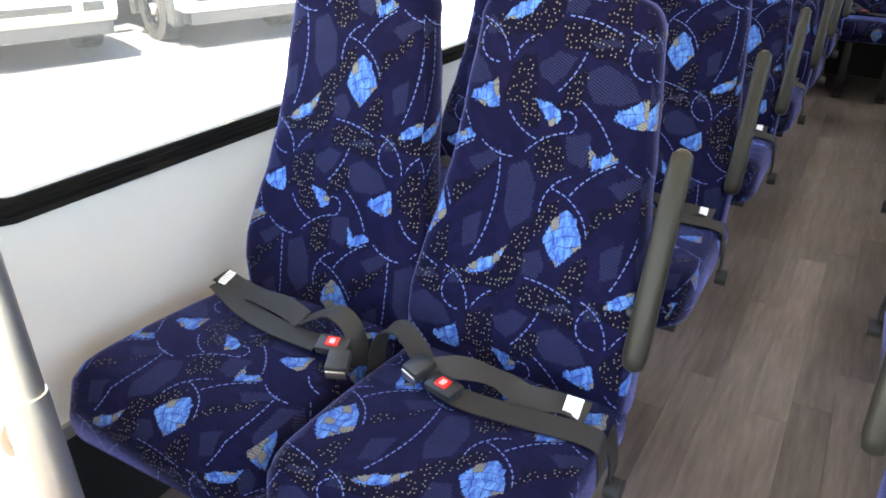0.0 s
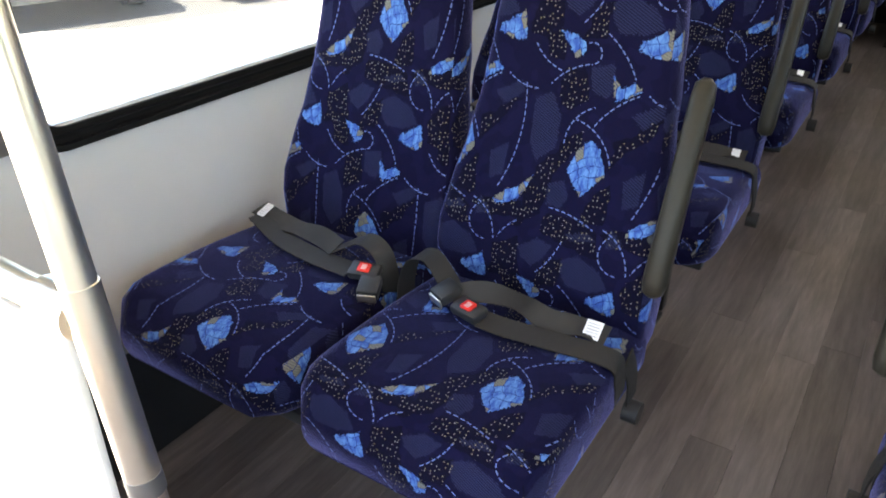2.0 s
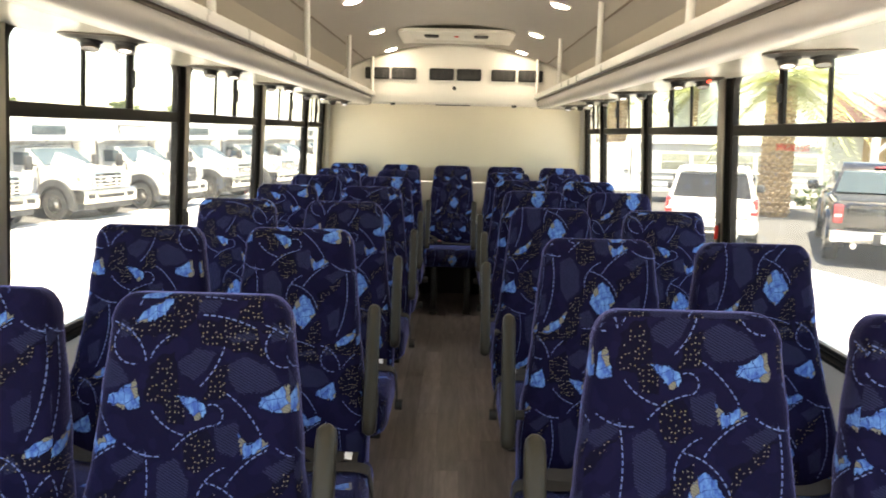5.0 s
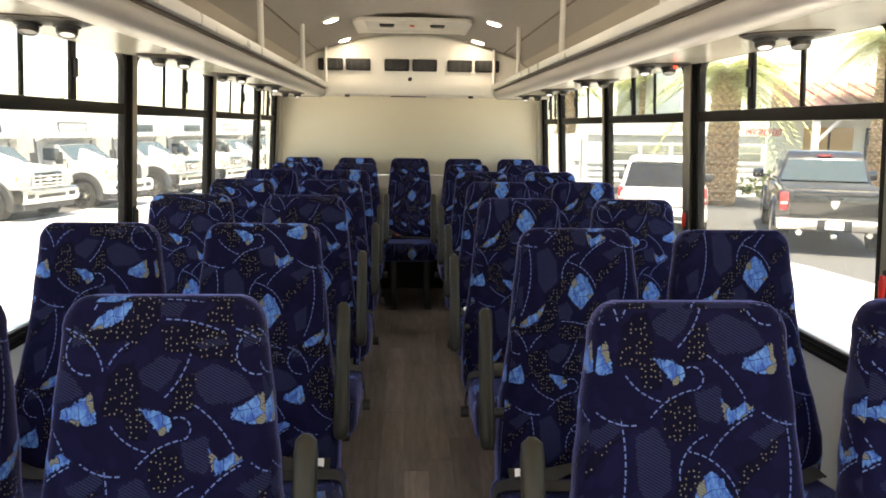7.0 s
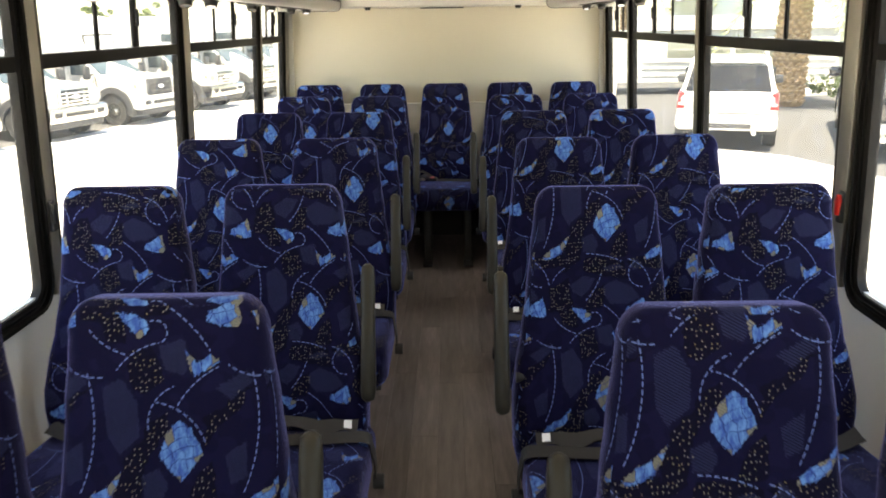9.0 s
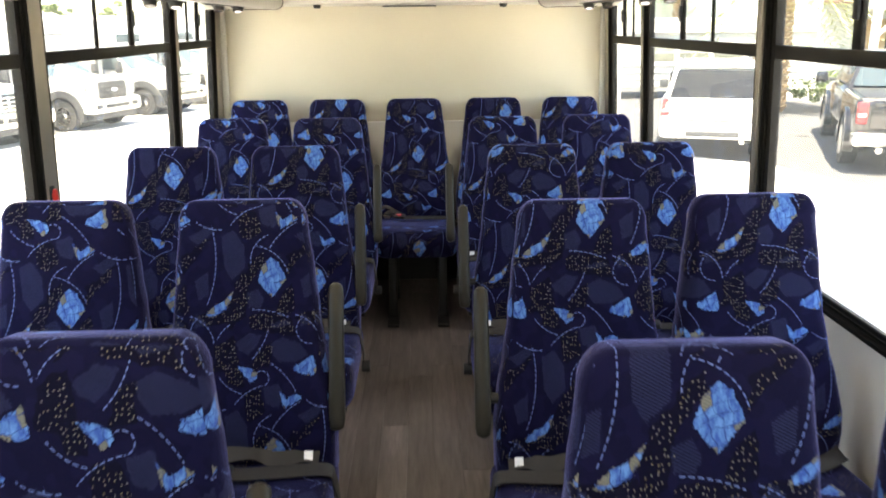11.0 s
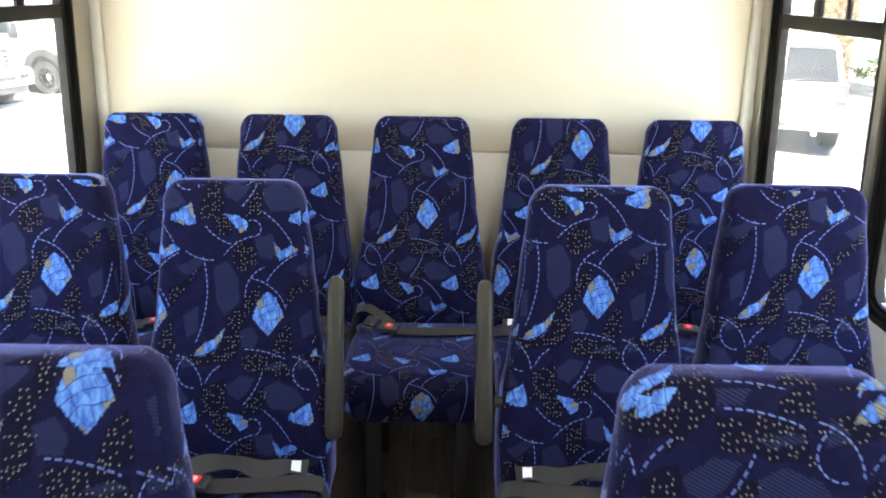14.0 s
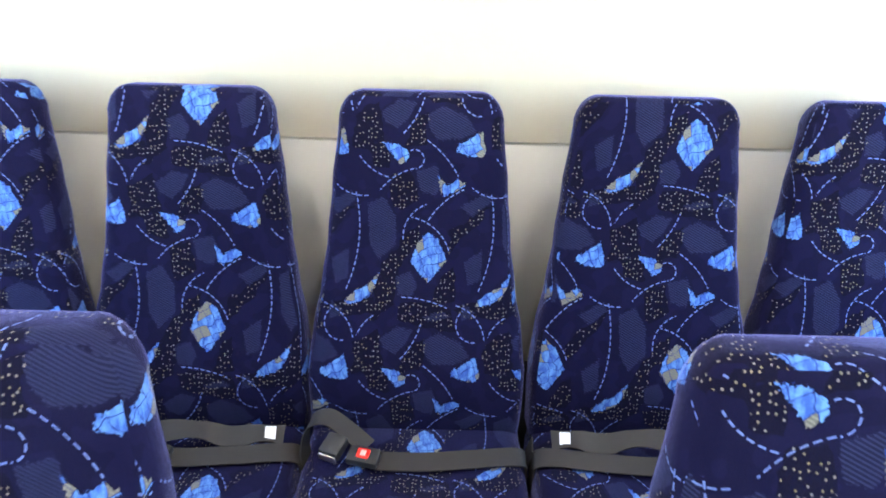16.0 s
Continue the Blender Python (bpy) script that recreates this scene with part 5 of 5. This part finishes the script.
def pickup(m):
    """Black crew-cab pickup, tail at y 0, nose along +y."""
    t = thing("pickup_truck", "black pickup truck with chrome bumper parked on the asphalt", "pickup truck", at=m)
    part("bed", turned(nose(bm_new(), [(0.0, 0.66, 1.19, 0.95, 0.08), (0.05, 0.62, 1.24, 1.0, 0.10), (1.0, 0.60, 1.25, 1.01, 0.10), (2.0, 0.60, 1.25, 1.0, 0.10)])), DARK_PAINT, t, "black painted bed")
    part("bed_cover", box(bm_new(), (-0.86, 0.05, 1.235), (0.86, 1.98, 1.262), 0.01), FRAME_BLACK, t, "dark bed cover")
    gate = part("tailgate", box(bm_new(), (-0.76, -0.028, 0.70), (0.76, 0.03, 1.215), 0.02), DARK_PAINT, t, "black tailgate")
    part("gate_crease", box(bm_new(), (-0.72, -0.042, 1.12), (0.72, -0.02, 1.20), 0.015), DARK_PAINT, gate)
    part("gate_handle", box(bm_new(), (-0.13, -0.05, 1.06), (0.13, -0.02, 1.11), 0.012), FRAME_BLACK, gate, "tailgate handle")
    part("badge", loft(bm_new(), [[(a, y, 0.97 + b) for a, b in ((-0.07, 0.07), (0.07, 0.07), (0.06, -0.02), (0.0, -0.09), (-0.06, -0.02))] for y in (-0.045, -0.02)]), RIM, gate, "bright shield badge")
    part("cab", turned(nose(bm_new(), [(2.03, 0.56, 1.24, 0.98, 0.10), (2.08, 0.55, 1.27, 1.0, 0.11), (4.4, 0.55, 1.26, 1.0, 0.12), (5.6, 0.55, 1.18, 0.97, 0.14), (5.85, 0.60, 1.05, 0.85, 0.14)])), DARK_PAINT, t, "black lower cab and bonnet")
    part("cab_roof", turned(slab(bm_new(), [(2.06, 1.22), (2.20, 1.70), (2.34, 1.86), (2.6, 1.92), (3.7, 1.92), (3.95, 1.84), (4.55, 1.24)], 0.93, 0.21)), DARK_PAINT, t, "black cab roof")
    part("rear_window", turned(slab(bm_new(), [(2.06, 1.30), (2.185, 1.72), (2.23, 1.74), (2.12, 1.30)], 0.84, 0.13), -0.03), AUTO_GLASS, t, "blue-grey rear window")
    part("brake_lamp", box(bm_new(), (-0.14, 2.22, 1.80), (0.14, 2.30, 1.845), 0.008), TAIL, t, "high brake lamp")
    bumper = part("bumper", turned(nose(bm_new(), [(-0.20, 0.50, 0.68, 0.88, 0.05), (-0.16, 0.47, 0.71, 0.99, 0.07), (0.10, 0.47, 0.71, 1.01, 0.07)])), RIM, t, "chrome rear bumper")
    part("plate_pocket", box(bm_new(), (-0.30, -0.215, 0.47), (0.30, -0.15, 0.69), 0.02), FRAME_BLACK, bumper, "dark plate pocket")
    part("number_plate", box(bm_new(), (-0.16, -0.225, 0.51), (0.16, -0.20, 0.66), 0.006), PLATE, bumper, "blank number plate")
    part("plate_bar", box(bm_new(), (-0.115, -0.23, 0.56), (0.115, -0.222, 0.61)), TAG_INK, bumper)
    part("tow_bar", box(bm_new(), (-0.05, -0.26, 0.34), (0.05, 0.1, 0.43), 0.01), RIM, t, "tow hitch")
    for s in (-1, 1):
        lamp = part("tail_lamp", box(bm_new(), (s * 0.885 - 0.085, -0.03, 0.82), (s * 0.885 + 0.085, 0.12, 1.18), 0.03), TAIL, t, "red tail lamp")
        part("reverse_lens", box(bm_new(), (s * 0.885 - 0.065, -0.036, 0.94), (s * 0.885 + 0.065, 0.0, 1.0), 0.01), LAMP_CLEAR, lamp)
        mirror = part("mirror", box(bm_new(), (s * 1.22 - 0.12, 3.95, 1.22), (s * 1.22 + 0.12, 4.06, 1.44), 0.05), DARK_PAINT, t, "black door mirror")
        part("mirror_arm", rod(bm_new(), (s * 0.95, 4.02, 1.28), (s * 1.15, 4.0, 1.30), 0.03, seg=8), FRAME_BLACK, mirror)
        part("exhaust", rod(bm_new(), (s * 0.60, -0.20, 0.43), (s * 0.60, 0.1, 0.43), 0.05), RIM, t, "chrome exhaust tip")
        part("side_window", box(bm_new(), (s * 0.83 - 0.03, 2.4, 1.34), (s * 0.83 + 0.03, 3.7, 1.72), 0.03), AUTO_GLASS, t, "side window")
        for y in (1.10, 4.80):
            part("wheel_well", turned(arch(y, 0.43, 0.02, 0.52, s * -0.70, s * -1.015)), FRAME_BLACK, t, "dark wheel well")
            part("fender", turned(arch(y, 0.43, 0.50, 0.58, s * -0.90, s * -1.05)), DARK_PAINT, t, "wheel-arch lip")
            w = part("wheel", rod(bm_new(), (s * 0.78, y, 0.42), (s * 1.03, y, 0.42), 0.42, seg=28), TYRE, t, "black tyre")
            part("rim", rod(bm_new(), (s * 0.8, y, 0.42), (s * 1.04, y, 0.42), 0.27, seg=24), RIM, w, "chrome rim")
    return t


pickup(pose(8.05, 13.63, GROUND_Z, 0, 0, -23))


# ---- planting and buildings in the distance ----
BARK = plain("palm_bark", (0.36, 0.23, 0.12), 0.9, vary=0.9, scale=7, grain=30, bump=0.6)
BOOT = plain("leaf_base_bark", (0.50, 0.33, 0.18), 0.9, vary=0.5, scale=14, grain=60, bump=0.3)
FROND = foliage("palm_frond", (0.27, 0.33, 0.10), (0.48, 0.49, 0.22))
LEAF = foliage("leaf_green", (0.05, 0.085, 0.022), (0.14, 0.18, 0.055))
STUCCO = plain("grey_green_stucco", (0.60, 0.63, 0.57), 0.85, vary=0.08, scale=0.8, grain=50, bump=0.3)
TILE_RED = plain("maroon_roof_tile", (0.30, 0.14, 0.12), 0.75, vary=0.25, scale=3, grain=40, bump=0.3)
TIMBER_WHITE = plain("white_timber", (0.72, 0.70, 0.66), 0.6)
TAN = plain("tan_shopfront", (0.50, 0.34, 0.16), 0.6, vary=0.15, scale=1.5)


def palm(m, tall, seed):
    rnd = random.Random(seed)
    t = thing("palm_tree", "short palm tree with a rough brown trunk and green fan fronds", "palm tree", "palm trees", m)
    rings = []
    for k in range(29):
        z = tall * k / 28
        r = 0.47 - 0.06 * k / 28 + (0.035 if k % 2 else -0.02)
        rings.append([(math.cos(a) * r * rnd.uniform(0.94, 1.06), math.sin(a) * r * rnd.uniform(0.94, 1.06), z) for a in (math.tau * i / 16 for i in range(16))])
    part("trunk", loft(bm_new(), rings), BARK, t, "rough fibrous brown trunk", smooth=0)
    verts, faces = [], []
    for row in range(int(tall / 0.13)):
        z = 0.05 + 0.13 * row
        r = 0.45 - 0.06 * z / tall
        for i in range(13):
            a = math.tau * (i + 0.5 * (row % 2) + rnd.uniform(-0.08, 0.08)) / 13
            d, e = Vector((math.cos(a), math.sin(a), 0)), Vector((-math.sin(a), math.cos(a), 0))
            out = rnd.uniform(0.055, 0.10)
            low, tip = d * (r - 0.03) + Vector((0, 0, z)), d * (r + out) + Vector((0, 0, z + rnd.uniform(0.11, 0.16)))
            k = len(verts)
            verts += [low - e * 0.105, low + e * 0.105, tip + e * 0.055, tip - e * 0.055, tip - d * 0.05 + e * 0.05 + Vector((0, 0, 0.02)), tip - d * 0.05 - e * 0.05 + Vector((0, 0, 0.02))]
            faces += [(k, k + 1, k + 2, k + 3), (k + 3, k + 2, k + 4, k + 5), (k + 1, k + 4, k + 2), (k, k + 3, k + 5)]
    me = bpy.data.meshes.new("leaf_bases")
    me.from_pydata([tuple(v) for v in verts], [], faces)
    me.materials.append(BOOT)
    boots = new("leaf_bases", me)
    boots.parent = t
    tagged(boots, "cut leaf bases on the trunk")
    verts, faces = [], []
    for f in range(80):
        az, up, length = rnd.uniform(0, math.tau), rnd.uniform(-0.6, 1.2), rnd.uniform(1.7, 2.9)
        d = Vector((math.cos(az), math.sin(az), 0))
        side = Vector((-d.y, d.x, 0))
        for k in range(2, 26):
            s = k / 25
            p = Vector((0, 0, tall)) + d * length * s * math.cos(up * (1 - s * 0.5)) + Vector((0, 0, length * (math.sin(up) * s - 0.85 * s * s)))
            leaf = 0.55 * math.sin(math.pi * min(1, 0.15 + s * 0.85)) + 0.12
            for e in (-1, 1):
                tip = p + side * e * leaf + d * leaf * 0.5 - Vector((0, 0, leaf * rnd.uniform(0.15, 0.5)))
                n = len(verts)
                verts += [p - d * 0.025, p + d * 0.025, tip]
                faces.append((n, n + 1, n + 2))
    me = bpy.data.meshes.new("crown")
    me.from_pydata([tuple(v) for v in verts], [], faces)
    me.materials.append(FROND)
    crown = new("crown", me)
    crown.parent = t
    tagged(crown, "green fan fronds")
    return t


def leafy(name, m, tall, wide, label, category, group, seed, count=2200, trunk=True):
    rnd = random.Random(seed)
    t = thing(name, label, category, group, m)
    if trunk:
        bm = bm_new()
        rod(bm, (0, 0, 0), (0, 0, tall * 0.5), 0.16, 0.10, 10)
        for k in range(5):
            a = math.tau * k / 5
            rod(bm, (0, 0, tall * 0.42), (math.cos(a) * wide * 0.5, math.sin(a) * wide * 0.5, tall * 0.72), 0.07, 0.03, 8)
        part("trunk", bm, BARK, t, "brown trunk with spreading limbs")
    clumps = [(rnd.gauss(0, 0.42) * wide, rnd.gauss(0, 0.42) * wide, tall * rnd.uniform(0.45, 0.95) if trunk else tall * rnd.uniform(0.15, 0.8), rnd.uniform(0.18, 0.34) * wide) for _ in range(26)]
    verts, faces = [], []
    for _ in range(count):
        x, y, z, r = rnd.choice(clumps)
        d = Vector((rnd.gauss(0, 1), rnd.gauss(0, 1), rnd.gauss(0, 1))).normalized() * r * rnd.uniform(0.5, 1.0)
        p = Vector((x, y, max(0.06, z + d.z * 0.7))) + Vector((d.x, d.y, 0))
        a, b = Vector((rnd.gauss(0, 1), rnd.gauss(0, 1), rnd.gauss(0, 1))).normalized(), Vector((rnd.gauss(0, 1), rnd.gauss(0, 1), rnd.gauss(0, 1))).normalized()
        size = 0.05 * wide + (0.05 if trunk else 0.0)
        n = len(verts)
        verts += [p - a * size, p + b * size * 0.6, p + a * size, p - b * size * 0.6]
        faces.append((n, n + 1, n + 2, n + 3))
    me = bpy.data.meshes.new("crown")
    me.from_pydata([tuple(v) for v in verts], [], faces)
    me.materials.append(LEAF)
    crown = new("crown", me)
    crown.parent = t
    tagged(crown, "loose green leaves")
    return t


palm(pose(9.9, 23.33, GROUND_Z), 4.1, 1)
palm(pose(10.9, 33.99, GROUND_Z), 4.6, 2)
palm(pose(7.6, 36.13, GROUND_Z), 4.8, 5)
palm(pose(16.5, 25.47, GROUND_Z), 5.4, 3)
leafy("shrub", pose(11.6, 22.48, GROUND_Z), 1.25, 1.1, "green leafy shrub in a bed beside the building", "shrub", "", 4, 4500, False)
for k, (x, y, h) in enumerate(((-33, 55, 4.3), (-24.6, 55, 4.1), (-20.6, 55, 4.2), (14.5, 40, 7.0), (8.0, 44, 7.0))):
    leafy("tree", pose(x, y, GROUND_Z), h, 1.0 if h < 5 else 2.4, "distant leafy green tree behind the parked vehicles", "tree", "distant trees", 10 + k)


VAN_GLASS = plain("pale_side_glass", (0.16, 0.17, 0.14), 0.2, vary=0.25, scale=1.5)


def parked_van(m):
    """Long white van seen side on, nose towards -x."""
    t = thing("van", "long white passenger van parked side-on on the asphalt", "van", at=m)
    part("body", slab(bm_new(), [(-1.7, 0.4), (-1.6, 1.05), (-0.7, 1.25), (0.0, 1.98), (0.5, 2.10), (1.5, 2.14), (1.7, 2.58), (8.2, 2.60), (8.3, 0.4)], 1.0, 0.12), TRUCK_WHITE, t, "white ribbed body")
    for k in range(5):
        part("window", box(bm_new(), (2.45 + 1.15 * k, -0.97, 1.20), (3.45 + 1.15 * k, -0.86, 1.78), 0.04), VAN_GLASS, t, "side window")
        part("window_bar", box(bm_new(), (2.45 + 1.15 * k, -0.98, 1.48), (3.45 + 1.15 * k, -0.94, 1.505)), TRUCK_WHITE, t)
    part("door_window", slab(bm_new(), [(0.05, 1.32), (0.45, 1.92), (1.10, 1.95), (1.10, 1.32)], 0.95, 0.05), VAN_GLASS, t, "cab door window")
    for z in (0.62, 0.86, 1.08, 2.12):
        part("body_rib", box(bm_new(), (1.6, -1.02, z), (8.2, -0.90, z + 0.035), 0.008), TRUCK_WHITE, t)
    for x in (0.0, 1.35):
        part("door_seam", box(bm_new(), (x, -1.0, 0.5), (x + 0.025, -0.9, 1.98)), TRUCK_GREY, t)
    part("door_handle", box(bm_new(), (1.12, -1.01, 1.12), (1.28, -0.94, 1.17), 0.01), TRUCK_GREY, t)
    for x in (-0.8, 6.6):
        wheel(t, x, -0.86, 0.38, 0.24)
        wheel(t, x, 0.86, 0.38, 0.24)
    return t


parked_van(pose(4.95, 28.13, GROUND_Z, 0, 0, 0))

PALE_GLASS = plain("pale_teal_glass", (0.50, 0.62, 0.58), 0.2, vary=0.1)
# Unseen reflector slab, added to bounce sunlight onto the office wall.
solid("sidewalk", box(bm_new(), (10.7, 26.3, GROUND_Z - 0.1), (40, 29.19, GROUND_Z + 0.14), 0.02), CONCRETE, "unseen pale concrete slab added to bounce light onto the office", "sidewalk", kind="structure")
office = thing("office_building", "grey-green stucco office with a maroon tiled canopy and white timber posts", "building", at=pose(0, 29.2, GROUND_Z))
part("wall", box(bm_new(), (10.6, 0, 0), (40, 9, 7.2)), STUCCO, office, "grey-green stucco wall")
part("parapet", box(bm_new(), (10.4, -0.15, 7.2), (40.2, 9.2, 7.5), 0.04), TIMBER_WHITE, office)
canopy = part("canopy", loft(bm_new(), [[(x, y, z) for y, z in ((0.0, 4.2), (-3.0, 3.15), (-3.0, 3.02), (0.0, 3.02))] for x in (14.2, 40)]), TILE_RED, office, "maroon tiled canopy roof")
for k in range(36):
    part("tile_ridge", rod(bm_new(), (14.4 + 0.7 * k, -3.02, 3.17), (14.4 + 0.7 * k, -0.02, 4.22), 0.06, seg=8), TILE_RED, canopy)
part("fascia_board", box(bm_new(), (14.1, -3.06, 2.80), (40, -2.94, 3.05)), TIMBER_WHITE, office, "white fascia board")
for k in range(5):
    x = 14.5 + 4.2 * k
    post = part("post", box(bm_new(), (x - 0.1, -2.98, 0), (x + 0.1, -2.78, 2.82), 0.01), TIMBER_WHITE, office, "white timber post")
    part("brace", rod(bm_new(), (x, -2.88, 1.9), (x + 0.9, -2.88, 2.80), 0.07, seg=8), TIMBER_WHITE, post)
for x0, x1 in ((15.6, 17.6), (18.1, 19.6), (22.5, 25.0), (28, 31)):
    pane = part("shop_window", box(bm_new(), (x0, -0.06, 0.3), (x1, 0.04, 2.5), 0.02), TAN if x0 < 17 else AUTO_GLASS, office, "tan shop window")
    part("window_bar", box(bm_new(), (x0 + (x1 - x0) / 2 - 0.04, -0.09, 0.3), (x0 + (x1 - x0) / 2 + 0.04, -0.05, 2.5)), FRAME_BLACK, pane)
for k, (x, w) in enumerate(((18.85, 1.1), (18.85, 0.8))):
    part("sign_bar", box(bm_new(), (x - w / 2, -0.085, 1.85 - 0.28 * k), (x + w / 2, -0.06, 2.0 - 0.28 * k)), TIMBER_WHITE, office)
for x in (13.0, 20.5, 26.5, 33):
    up = part("upper_window", box(bm_new(), (x, -0.05, 4.9), (x + 2.2, 0.05, 6.4), 0.02), PALE_GLASS, office, "upper window")
    part("window_bar", box(bm_new(), (x + 1.06, -0.08, 4.9), (x + 1.14, -0.045, 6.4)), TIMBER_WHITE, up)


# ---- floor planks ----
plank_w, plank_l = 0.0995, 1.073
JOINTS = (0.384, 0.597, 0.052, 0.492)
plank_mesh = mesh_of("plank", box(bm_new(), (0.0003, 0.0003, -0.012), (plank_w - 0.0003, plank_l - 0.0003, 0.0), 0.0004, 1), PLANK, 0)
for i in range(23):
    x = -1.1330 + plank_w * i
    y = FRONT_Y - (FRONT_Y - JOINTS[i % 4] - 0.21 * ((i - 8) // 4)) % plank_l
    while y < BACK_Y:
        p = new("plank", plank_mesh)
        p.location = (x, max(y, FRONT_Y), 0)
        if y < FRONT_Y:
            p.scale = (1, (y + plank_l - FRONT_Y) / plank_l, 1)
        elif y + plank_l > BACK_Y:
            p.scale = (1, (BACK_Y - y) / plank_l, 1)
        p.parent = floor
        y += plank_l
